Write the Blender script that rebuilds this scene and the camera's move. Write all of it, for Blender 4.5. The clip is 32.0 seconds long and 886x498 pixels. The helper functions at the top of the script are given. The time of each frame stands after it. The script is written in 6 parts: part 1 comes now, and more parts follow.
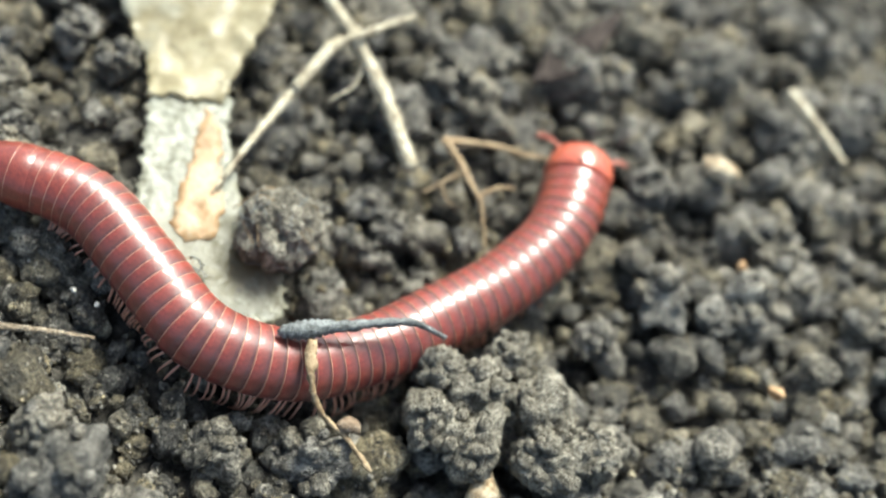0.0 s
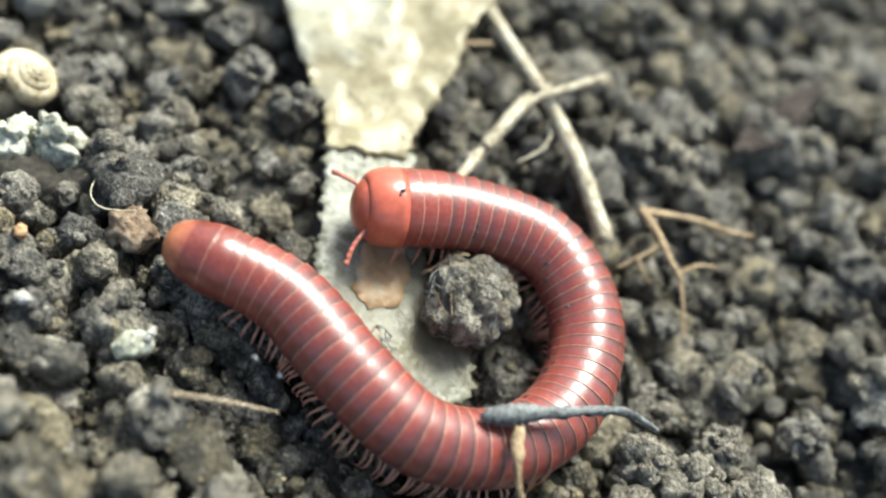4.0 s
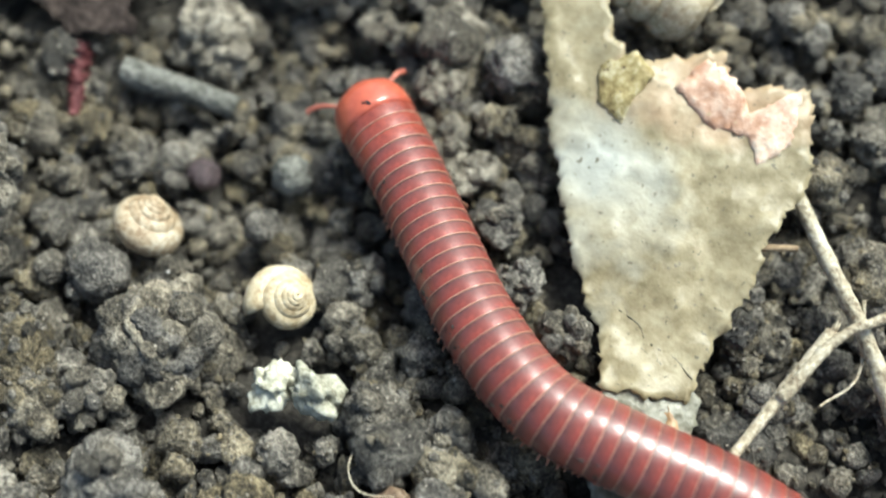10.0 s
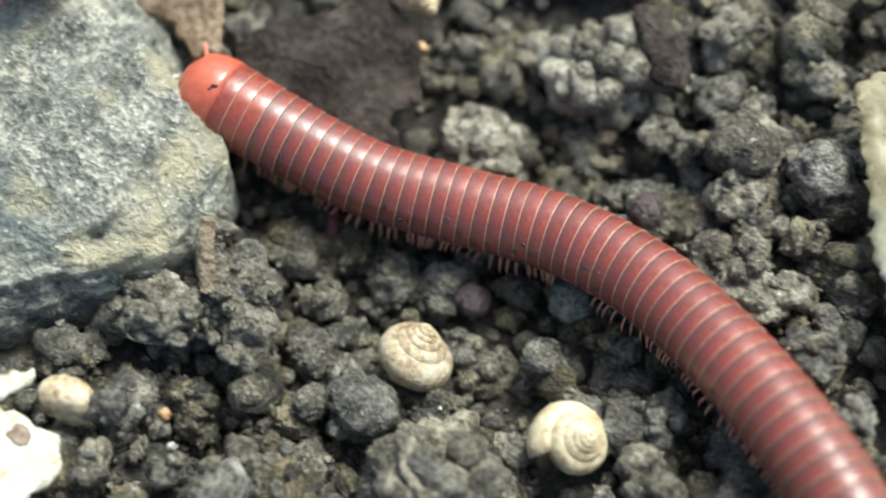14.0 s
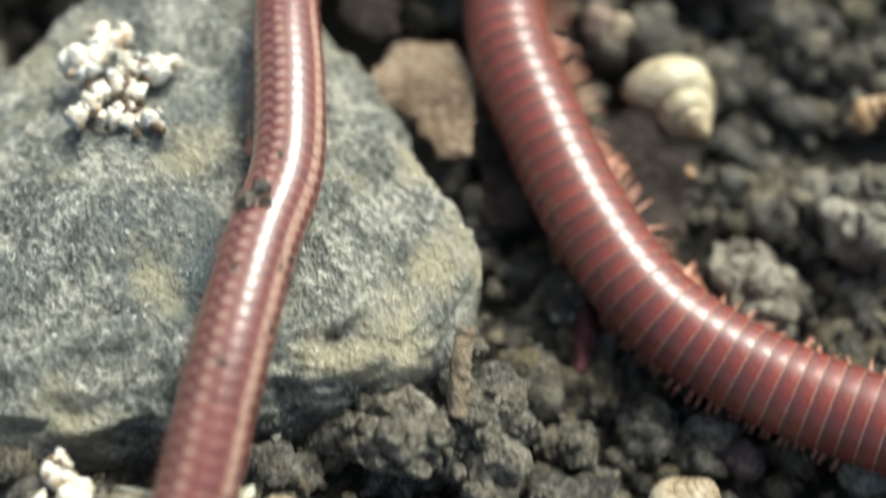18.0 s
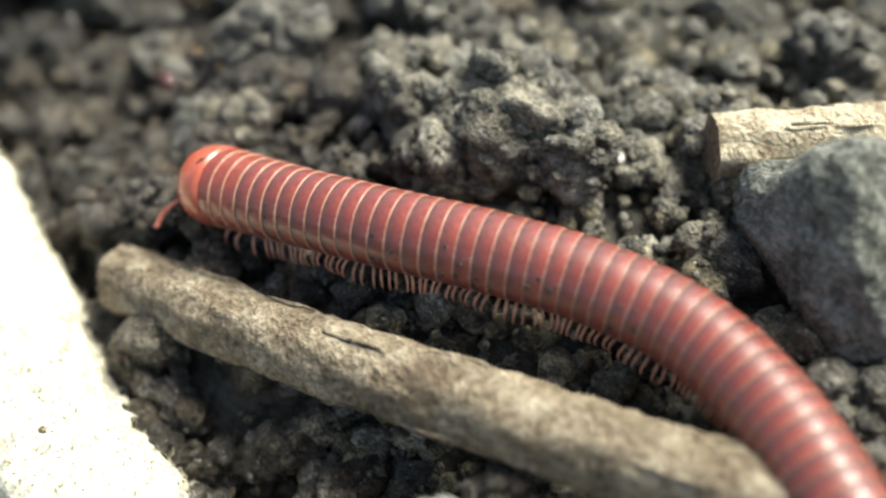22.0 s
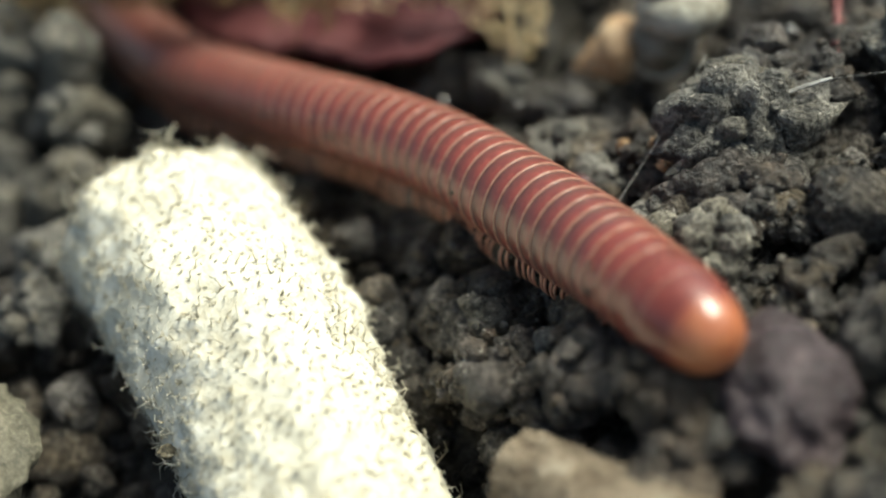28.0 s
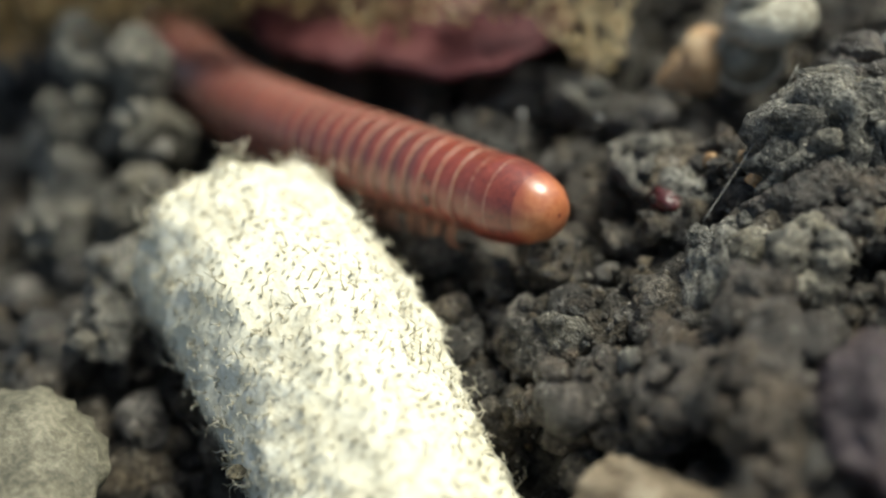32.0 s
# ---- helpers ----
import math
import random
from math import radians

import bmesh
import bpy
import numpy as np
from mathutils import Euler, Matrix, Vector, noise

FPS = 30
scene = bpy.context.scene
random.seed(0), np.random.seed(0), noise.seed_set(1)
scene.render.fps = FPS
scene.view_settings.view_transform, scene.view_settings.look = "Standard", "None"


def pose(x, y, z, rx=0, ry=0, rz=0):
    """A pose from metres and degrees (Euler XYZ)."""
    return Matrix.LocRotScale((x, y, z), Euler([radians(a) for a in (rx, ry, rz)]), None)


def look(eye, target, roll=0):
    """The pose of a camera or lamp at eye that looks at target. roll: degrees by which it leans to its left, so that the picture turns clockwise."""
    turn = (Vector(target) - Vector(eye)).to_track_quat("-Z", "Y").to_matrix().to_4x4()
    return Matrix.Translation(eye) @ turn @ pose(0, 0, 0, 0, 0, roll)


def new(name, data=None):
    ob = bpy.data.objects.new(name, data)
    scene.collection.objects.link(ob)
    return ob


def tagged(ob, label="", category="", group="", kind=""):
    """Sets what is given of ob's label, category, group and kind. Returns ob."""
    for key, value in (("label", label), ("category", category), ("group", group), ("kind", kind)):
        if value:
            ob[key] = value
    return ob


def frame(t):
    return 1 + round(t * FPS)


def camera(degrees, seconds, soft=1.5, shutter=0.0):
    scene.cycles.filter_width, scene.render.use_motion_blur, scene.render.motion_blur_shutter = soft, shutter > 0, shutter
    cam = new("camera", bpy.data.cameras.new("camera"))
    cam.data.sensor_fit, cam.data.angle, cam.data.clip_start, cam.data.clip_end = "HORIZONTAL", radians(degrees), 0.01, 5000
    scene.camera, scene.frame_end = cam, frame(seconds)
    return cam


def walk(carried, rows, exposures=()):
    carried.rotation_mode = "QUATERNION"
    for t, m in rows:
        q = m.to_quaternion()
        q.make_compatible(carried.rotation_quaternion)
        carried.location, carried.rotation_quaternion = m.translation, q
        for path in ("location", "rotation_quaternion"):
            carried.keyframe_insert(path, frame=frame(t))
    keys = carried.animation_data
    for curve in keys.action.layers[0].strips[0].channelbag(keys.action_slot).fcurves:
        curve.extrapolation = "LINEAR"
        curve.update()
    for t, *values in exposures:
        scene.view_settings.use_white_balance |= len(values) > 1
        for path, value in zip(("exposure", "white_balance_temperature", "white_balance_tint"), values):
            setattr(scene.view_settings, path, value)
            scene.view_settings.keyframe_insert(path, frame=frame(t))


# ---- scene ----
cam = camera(38.63, 32.0, soft=2.0, shutter=0.5)
ROWS = [
    (0, 0.00027, -0.04862, 0.07299, 32.69, -13.95, 19.66),
    (0.5, -0.00192, -0.04508, 0.07177, 29.48, -14.50, 20.87),
    (1, -0.00231, -0.04431, 0.07082, 29.36, -14.30, 21.72),
    (1.5, -0.00402, -0.04938, 0.06548, 34.58, -15.06, 21.43),
    (2, -0.00552, -0.05097, 0.06256, 35.56, -14.78, 21.32),
    (2.5, -0.00715, -0.05271, 0.06312, 37.08, -15.10, 21.56),
    (3, -0.00758, -0.05175, 0.06375, 36.07, -15.47, 21.97),
    (3.5, -0.00856, -0.05236, 0.06190, 37.90, -15.75, 21.73),
    (5.5, -0.01616, -0.02260, 0.07403, 16.92, -8.12, 25.92),
    (6, -0.01650, -0.02354, 0.07398, 16.11, -7.43, 25.83),
    (6.5, -0.01792, -0.02433, 0.07388, 16.21, -5.97, 26.05),
    (7, -0.01939, -0.02467, 0.07401, 15.56, -5.70, 25.94),
    (7.5, -0.01976, -0.02341, 0.07398, 16.26, -5.47, 26.62),
    (8, -0.02085, -0.02187, 0.07395, 16.27, -5.45, 27.22),
    (8.5, -0.02233, -0.01894, 0.07323, 16.45, -5.65, 28.32),
    (9, -0.02341, -0.01839, 0.07188, 15.79, -4.43, 28.68),
    (9.5, -0.02413, -0.01930, 0.07267, 17.45, -3.99, 28.83),
    (10, -0.02611, -0.01725, 0.07281, 19.85, -3.61, 29.79),
    (10.5, -0.02707, -0.01826, 0.07379, 20.96, -4.24, 29.21),
    (11, -0.02974, -0.01780, 0.07258, 22.62, -2.75, 29.44),
    (11.5, -0.03196, -0.01776, 0.06969, 25.29, -2.13, 30.13),
    (12, -0.03324, -0.01807, 0.06888, 26.78, -2.29, 29.89),
    (12.5, -0.03324, -0.01945, 0.06874, 26.01, -1.25, 30.21),
    (13, -0.03391, -0.02011, 0.06695, 25.38, -0.30, 30.38),
    (13.5, -0.03396, -0.01987, 0.06622, 24.74, 1.08, 31.05),
    (14, -0.03495, -0.01861, 0.06464, 25.52, 2.64, 32.07),
    (14.5, -0.03545, -0.01972, 0.06376, 27.09, 4.54, 33.01),
    (15, -0.03822, -0.02099, 0.06051, 30.34, 3.78, 33.42),
    (15.5, -0.04500, -0.02723, 0.05429, 36.21, -1.57, 31.75),
    (17.5, -0.04539, -0.03115, 0.05057, 37.34, 1.30, 33.25),
    (18, -0.04778, -0.02698, 0.05323, 35.91, -0.53, 36.35),
    (18.5, -0.05186, -0.02169, 0.05503, 37.01, -1.35, 39.15),
    (19, -0.05596, -0.01609, 0.05720, 39.76, -2.72, 41.16),
    (19.5, -0.06030, -0.00829, 0.06086, 39.55, -2.46, 43.38),
    (20, -0.06173, -0.00699, 0.06000, 40.68, -1.50, 44.75),
    (20.5, -0.06240, -0.00618, 0.05821, 41.61, 0.46, 46.56),
    (21, -0.06296, -0.00624, 0.05777, 43.79, 0.58, 47.36),
    (21.5, -0.06322, -0.00668, 0.05675, 43.21, 3.82, 49.57),
    (22, -0.06365, -0.00678, 0.05566, 45.00, 5.11, 51.20),
    (22.5, -0.06715, -0.00695, 0.05350, 46.73, 5.27, 51.78),
    (23, -0.06978, -0.00703, 0.05202, 47.99, 5.88, 52.73),
    (23.5, -0.07297, -0.00855, 0.05120, 49.98, 6.33, 53.79),
    (24, -0.07551, -0.00825, 0.04895, 51.19, 6.80, 54.32),
    (24.5, -0.07791, -0.00721, 0.04773, 51.51, 7.37, 55.82),
    (25, -0.08075, -0.00537, 0.04837, 52.40, 8.14, 57.55),
    (25.5, -0.08569, -0.00373, 0.05246, 50.41, 8.29, 57.66),
    (26, -0.08824, -0.00207, 0.05063, 50.77, 9.54, 59.84),
    (26.5, -0.08901, -0.00339, 0.04686, 51.22, 10.19, 60.60),
    (28.5, -0.08954, -0.00414, 0.03789, 52.86, 12.23, 63.12),
    (29, -0.09005, -0.00369, 0.03749, 53.97, 12.18, 63.66),
    (29.5, -0.09094, -0.00376, 0.03739, 53.61, 12.58, 63.90),
    (30, -0.09059, -0.00409, 0.03731, 53.93, 12.70, 64.50),
    (30.5, -0.09096, -0.00435, 0.03745, 53.61, 13.10, 64.58),
    (31, -0.09093, -0.00430, 0.03756, 53.38, 13.20, 64.68),
    (31.5, -0.09066, -0.00457, 0.03763, 53.24, 13.07, 64.51),
    (32, -0.09108, -0.00424, 0.03760, 53.87, 13.34, 64.96),
]
walk(cam, [(t, pose(x, y, z, rx, ry, rz)) for t, x, y, z, rx, ry, rz in ROWS], exposures=[(0.0, 0.94, 6000, 0), (3.5, 0.94, 6000, 0), (6.0, 0.82, 5850, 0), (9.0, 0.6, 5850, 0), (11.0, 0.48, 5850, 0), (13.0, 0.54, 5850, -1), (15.0, 0.46, 5850, -1), (18.0, 0.27, 6100, -1), (19.0, 0.27, 6200, 1), (20.0, 0.53, 6450, 1), (22.0, 0.82, 6300, 0), (24.0, 0.33, 6350, -3), (26.0, 0.46, 6250, -4), (29.0, 0.17, 6250, -2), (32.0, 0.14, 6250, -2)])
cam.data.dof.use_dof = True
cam.data.dof.aperture_fstop = 16.0
# the focus is pulled with the animal: seconds, depth in mm
FOCUS = [(0, 80), (3.5, 76), (6, 75), (9, 74), (10, 75.5), (13, 75), (15, 69.5), (17.5, 61), (18, 61), (20, 70), (21, 73), (23, 71), (24.5, 71), (26, 74), (26.5, 72), (28.5, 56), (32, 57)]
focus_mark = new("focus_mark")
walk(focus_mark, [(t, Matrix.Translation(pose(x, y, z, rx, ry, rz) @ Vector((0, 0, -0.001 * float(np.interp(t, [a for a, _ in FOCUS], [b for _, b in FOCUS])))))) for t, x, y, z, rx, ry, rz in ROWS])
cam.data.dof.focus_object = focus_mark

# ---- light: bright hazy daylight ----
SUN_EL, SUN_AZ = 57.0, 8.0
world = bpy.data.worlds.new("sky")
scene.world = world
world.use_nodes = True
wn = world.node_tree
sky = wn.nodes.new("ShaderNodeTexSky")
sky.sky_type, sky.sun_disc = "NISHITA", False
sky.dust_density, sky.ozone_density = 5.0, 0.2
sky.sun_elevation, sky.sun_rotation = radians(SUN_EL), radians(SUN_AZ)
wn.links.new(sky.outputs["Color"], wn.nodes["Background"].inputs["Color"])
wn.nodes["Background"].inputs["Strength"].default_value = 0.15
sun = new("sun", bpy.data.lights.new("sun", "SUN"))
sun.data.energy, sun.data.angle, sun.data.color = 4.7, radians(24.0), (1.0, 0.96, 0.88)
sun_dir = Vector((math.sin(radians(SUN_AZ)) * math.cos(radians(SUN_EL)), math.cos(radians(SUN_AZ)) * math.cos(radians(SUN_EL)), math.sin(radians(SUN_EL))))
sun.matrix_world = look(sun_dir, (0, 0, 0))

from mathutils import geometry

# ---- materials ----
MM = 0.001


def material(name, colours, scale=900.0, rough=0.8, bump=0.25, fine=6.0, spec=0.3, random=0.0, island=False, coat=0.0, stain=None, stain_scale=180.0, stain_at=0.58, stain_width=0.08, relief=0.4, place=False, grit=None, span=(0.40, 0.62), blot=None):
    """Two-scale noise between colours, with fine relief; sizes are per metre."""
    m = bpy.data.materials.new(name)
    m.use_nodes = True
    t = m.node_tree
    b = t.nodes["Principled BSDF"]
    n = t.nodes.new
    co = n("ShaderNodeTexCoord").outputs["Object"]
    if place:
        co = n("ShaderNodeNewGeometry").outputs["Position"]
    big, small = n("ShaderNodeTexNoise"), n("ShaderNodeTexNoise")
    big.inputs["Scale"].default_value, small.inputs["Scale"].default_value = scale, scale * fine
    for x in (big, small):
        x.inputs["Detail"].default_value, x.inputs["Roughness"].default_value = 4.0, 0.65
        t.links.new(co, x.inputs["Vector"])
    mix = n("ShaderNodeMath")
    mix.operation = "MULTIPLY_ADD"
    t.links.new(small.outputs["Fac"], mix.inputs[0])
    mix.inputs[1].default_value = 0.5
    half = n("ShaderNodeMath")
    half.operation = "MULTIPLY"
    half.inputs[1].default_value = 0.5
    t.links.new(big.outputs["Fac"], half.inputs[0])
    t.links.new(half.outputs[0], mix.inputs[2])
    ramp = n("ShaderNodeValToRGB")
    e = ramp.color_ramp.elements
    while len(e) < len(colours):
        e.new(0.5)
    for i, c in enumerate(colours):
        e[i].position = span[0] + (span[1] - span[0]) * i / max(1, len(colours) - 1)
        e[i].color = (*c, 1)
    t.links.new(mix.outputs[0], ramp.inputs["Fac"])
    col = ramp.outputs["Color"]
    if random or island:
        src = n("ShaderNodeNewGeometry").outputs["Random Per Island"] if island else n("ShaderNodeObjectInfo").outputs["Random"]
        hsv = n("ShaderNodeHueSaturation")
        val = n("ShaderNodeMapRange")
        val.inputs["To Min"].default_value, val.inputs["To Max"].default_value = 1 - random, 1 + random
        t.links.new(src, val.inputs["Value"])
        t.links.new(val.outputs["Result"], hsv.inputs["Value"])
        t.links.new(col, hsv.inputs["Color"])
        if island or place:
            # single grains and clods differ in tint
            mul, sat = n("ShaderNodeMath"), n("ShaderNodeMapRange")
            mul.operation = "MULTIPLY"
            mul.inputs[1].default_value = 37.0
            fr = n("ShaderNodeMath")
            fr.operation = "FRACT"
            sat.inputs["From Min"].default_value = 0.3
            sat.inputs["To Min"].default_value, sat.inputs["To Max"].default_value = (0.85, 1.7) if island else (0.8, 1.25)
            t.links.new(src, mul.inputs[0])
            t.links.new(mul.outputs[0], fr.inputs[0])
            t.links.new(fr.outputs[0], sat.inputs["Value"])
            t.links.new(sat.outputs["Result"], hsv.inputs["Saturation"])
        col = hsv.outputs["Color"]
    # stains, and blots of a second colour: colour, scale, start, width
    for tint, size, start, width in ([(stain, stain_scale, stain_at, stain_width)] if stain else []) + ([blot] if blot else []):
        s = n("ShaderNodeTexNoise")
        s.noise_dimensions = "4D"
        s.inputs["W"].default_value = 0.0 if tint is stain else 7.3
        s.inputs["Scale"].default_value, s.inputs["Detail"].default_value = size, 5.0
        t.links.new(co, s.inputs["Vector"])
        r = n("ShaderNodeMapRange")
        r.inputs["From Min"].default_value, r.inputs["From Max"].default_value = start, start + width
        t.links.new(s.outputs["Fac"], r.inputs["Value"])
        mx = n("ShaderNodeMix")
        mx.data_type = "RGBA"
        t.links.new(r.outputs["Result"], mx.inputs["Factor"])
        t.links.new(col, mx.inputs[6])
        mx.inputs[7].default_value = (*tint, 1)
        col = mx.outputs[2]
    if grit:
        # pale mineral flecks
        fleck, cut, gm = n("ShaderNodeTexNoise"), n("ShaderNodeMapRange"), n("ShaderNodeMix")
        fleck.inputs["Scale"].default_value, fleck.inputs["Detail"].default_value = 2600.0, 2.0
        cut.inputs["From Min"].default_value, cut.inputs["From Max"].default_value = 0.66, 0.72
        gm.data_type = "RGBA"
        t.links.new(co, fleck.inputs["Vector"])
        t.links.new(fleck.outputs["Fac"], cut.inputs["Value"])
        t.links.new(cut.outputs["Result"], gm.inputs["Factor"])
        t.links.new(col, gm.inputs[6])
        gm.inputs[7].default_value = (*grit, 1)
        col = gm.outputs[2]
    t.links.new(col, b.inputs["Base Color"])
    b.inputs["Roughness"].default_value = rough
    b.inputs["Specular IOR Level"].default_value = spec
    b.inputs["Coat Weight"].default_value = coat
    b.inputs["Coat Roughness"].default_value = 0.12
    if bump:
        bp = n("ShaderNodeBump")
        bp.inputs["Strength"].default_value, bp.inputs["Distance"].default_value = min(1.0, bump), relief * MM
        t.links.new(mix.outputs[0], bp.inputs["Height"])
        t.links.new(bp.outputs["Normal"], b.inputs["Normal"])
    return m


SOIL = material("soil", [(0.031, 0.027, 0.020), (0.139, 0.123, 0.093), (0.346, 0.311, 0.241)], 620, 0.55, 1.0, 6, 0.5, 0.5, island=True, relief=1.4, place=True, grit=(0.40, 0.36, 0.29), span=(0.41, 0.61))
CLOD = material("clod_soil", [(0.034, 0.030, 0.022), (0.141, 0.125, 0.096), (0.336, 0.303, 0.237)], 560, 0.6, 1.0, 6, 0.45, 0.3, relief=1.4, place=True, grit=(0.40, 0.36, 0.29), span=(0.41, 0.61))
DUST = material("dusty_soil", [(0.075, 0.064, 0.045), (0.218, 0.194, 0.148), (0.416, 0.378, 0.295)], 480, 0.75, 1.0, 6, 0.3, relief=1.8, grit=(0.45, 0.41, 0.33), span=(0.39, 0.62))
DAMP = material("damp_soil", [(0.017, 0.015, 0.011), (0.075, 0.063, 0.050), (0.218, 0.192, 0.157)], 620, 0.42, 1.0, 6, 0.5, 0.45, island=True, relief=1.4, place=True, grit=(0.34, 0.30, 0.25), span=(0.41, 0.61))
GROUND = material("ground_soil", [(0.015, 0.013, 0.010), (0.04, 0.036, 0.029), (0.08, 0.07, 0.055)], 300, 0.9, 1.0, 8, 0.25)
DARKRED = material("ring_front", [(0.061, 0.024, 0.021), (0.091, 0.033, 0.028), (0.127, 0.043, 0.036)], 350, 0.33, 0.12, 9, 0.62, 0.12)
RED = material("millipede_shell", [(0.121, 0.023, 0.015), (0.202, 0.037, 0.025), (0.251, 0.055, 0.037)], 350, 0.36, 0.12, 9, 0.5, 0.12, stain=(0.06, 0.022, 0.019), stain_scale=260, stain_at=0.66, coat=0.22)
DUSTYRED = material("dusty_shell", [(0.085, 0.020, 0.016), (0.135, 0.031, 0.024), (0.185, 0.045, 0.034)], 350, 0.32, 0.2, 9, 0.6, 0.15, stain=(0.43, 0.28, 0.215), stain_scale=1100, stain_at=0.45, stain_width=0.12, coat=0.3, blot=((0.30, 0.19, 0.16), 420, 0.55, 0.2))
TAILRED = material("tail_ring", [(0.117, 0.024, 0.017), (0.180, 0.036, 0.023), (0.234, 0.050, 0.032)], 350, 0.32, 0.15, 9, 0.5, 0.1, coat=0.22)
RIM = material("ring_margin", [(0.246, 0.107, 0.068), (0.392, 0.228, 0.159)], 700, 0.28, 0.1, 5, 0.5, 0.1)
HEAD = material("millipede_head", [(0.32, 0.066, 0.036), (0.46, 0.106, 0.056)], 300, 0.28, 0.15, 5, 0.5, coat=0.25)
NECK = material("neck_ring", [(0.139, 0.027, 0.018), (0.218, 0.043, 0.026), (0.260, 0.058, 0.035)], 350, 0.30, 0.12, 9, 0.55, 0.1, coat=0.2)
ANTENNA = material("antenna", [(0.32, 0.085, 0.055), (0.50, 0.19, 0.13)], 900, 0.4, 0.2, 5, 0.4)
TAIL = material("millipede_tail", [(0.308, 0.092, 0.039), (0.440, 0.171, 0.074)], 300, 0.3, 0.1, 9, 0.5, coat=0.2)
LEG = material("millipede_leg", [(0.46, 0.19, 0.11), (0.60, 0.33, 0.22)], 900, 0.4, 0.1, 5, 0.5, 0.15)
EYE = material("millipede_eye", [(0.012, 0.010, 0.010), (0.03, 0.025, 0.025)], 3000, 0.5, 0.6, 4)
PAPER = material("dry_leaf_paper", [(0.165, 0.133, 0.063), (0.314, 0.264, 0.149), (0.446, 0.393, 0.249)], 150, 0.42, 0.6, 6, 0.5, stain=(0.47, 0.32, 0.19), stain_scale=110, stain_at=0.59, stain_width=0.18, blot=((0.50, 0.52, 0.46), 90, 0.55, 0.2), relief=0.3, grit=(0.16, 0.14, 0.09), span=(0.34, 0.68))
TORN = material("torn_leaf_edge", [(0.40, 0.22, 0.13), (0.56, 0.38, 0.27), (0.58, 0.52, 0.40)], 220, 0.5, 0.7, 6, 0.4, relief=0.3)
PALESTICK = material("pale_stick", [(0.22, 0.16, 0.10), (0.46, 0.39, 0.27), (0.64, 0.57, 0.43)], 480, 0.8, 1.0, 6, 0.25, stain=(0.28, 0.2, 0.13), stain_scale=150, stain_at=0.58, stain_width=0.16, relief=1.0)
# grey-green paper, its colours and stain darkened for the animal's shade on it
PAPERLOW = material("shaded_leaf_paper", [(0.114, 0.107, 0.067), (0.219, 0.210, 0.151), (0.318, 0.311, 0.246)], 190, 0.38, 0.7, 8, 0.5, stain=(0.13, 0.115, 0.065), stain_scale=120, stain_at=0.56, stain_width=0.12, relief=0.4, grit=(0.10, 0.085, 0.06))
RUST = material("rusty_leaf_paper", [(0.218, 0.126, 0.056), (0.312, 0.200, 0.098), (0.296, 0.252, 0.168)], 160, 0.5, 0.6, 6, 0.4, relief=0.3)
STRAW = material("straw", [(0.17, 0.13, 0.08), (0.40, 0.35, 0.24), (0.58, 0.53, 0.41)], 600, 0.6, 0.9, 5, 0.35, 0.15)
BARK = material("stick_bark", [(0.10, 0.07, 0.042), (0.27, 0.21, 0.14), (0.52, 0.44, 0.32)], 420, 0.85, 1.0, 5, 0.25, 0.12, stain=(0.13, 0.092, 0.058), stain_scale=150, stain_at=0.54, stain_width=0.16, relief=1.6, span=(0.36, 0.64))
DARKTWIG = material("dark_twig", [(0.05, 0.05, 0.045), (0.12, 0.125, 0.12), (0.2, 0.21, 0.2)], 700, 0.5, 0.8, 5, 0.4)
ROOT = material("rootlet", [(0.17, 0.11, 0.055), (0.36, 0.27, 0.16)], 800, 0.7, 0.6, 5, 0.3, 0.2)
STONE = material("grey_stone", [(0.075, 0.075, 0.062), (0.175, 0.178, 0.150), (0.34, 0.33, 0.27), (0.62, 0.59, 0.49)], 420, 0.5, 1.0, 6, 0.6, stain=(0.13, 0.153, 0.148), stain_scale=150, stain_at=0.52, stain_width=0.16, blot=((0.46, 0.41, 0.27), 200, 0.52, 0.14), relief=2.2, grit=(0.82, 0.78, 0.68), span=(0.40, 0.60))
GREY = material("dark_pebble", [(0.07, 0.07, 0.058), (0.18, 0.178, 0.15), (0.34, 0.335, 0.29)], 420, 0.85, 1.0, 6, 0.2, 0.2, relief=1.2)
PITH = material("white_pith", [(0.503, 0.455, 0.336), (0.620, 0.577, 0.453), (0.671, 0.638, 0.533)], 500, 0.9, 0.5, 4, 0.2, stain=(0.66, 0.61, 0.46), stain_scale=160, stain_at=0.52, stain_width=0.2, relief=0.4)
FUZZ = material("pith_fibre", [(0.565, 0.513, 0.380), (0.671, 0.625, 0.499), (0.724, 0.684, 0.578)], 300, 0.9, 0.0, 4, 0.15)
SHELL = material("snail_shell", [(0.20, 0.13, 0.065), (0.38, 0.30, 0.19), (0.52, 0.46, 0.34)], 420, 0.5, 0.6, 6, 0.4, 0.2, stain=(0.10, 0.07, 0.04), stain_scale=900, stain_at=0.66)
SHELLGREY = material("weathered_shell", [(0.16, 0.14, 0.10), (0.34, 0.31, 0.24), (0.48, 0.44, 0.35)], 420, 0.6, 0.6, 6, 0.35, 0.2, stain=(0.12, 0.10, 0.07), stain_scale=300, stain_at=0.6, stain_width=0.15)
SHELLCREAM = material("cream_shell", [(0.28, 0.20, 0.10), (0.47, 0.39, 0.245), (0.58, 0.51, 0.36)], 380, 0.4, 0.5, 6, 0.45, stain=(0.22, 0.15, 0.08), stain_scale=800, stain_at=0.62)
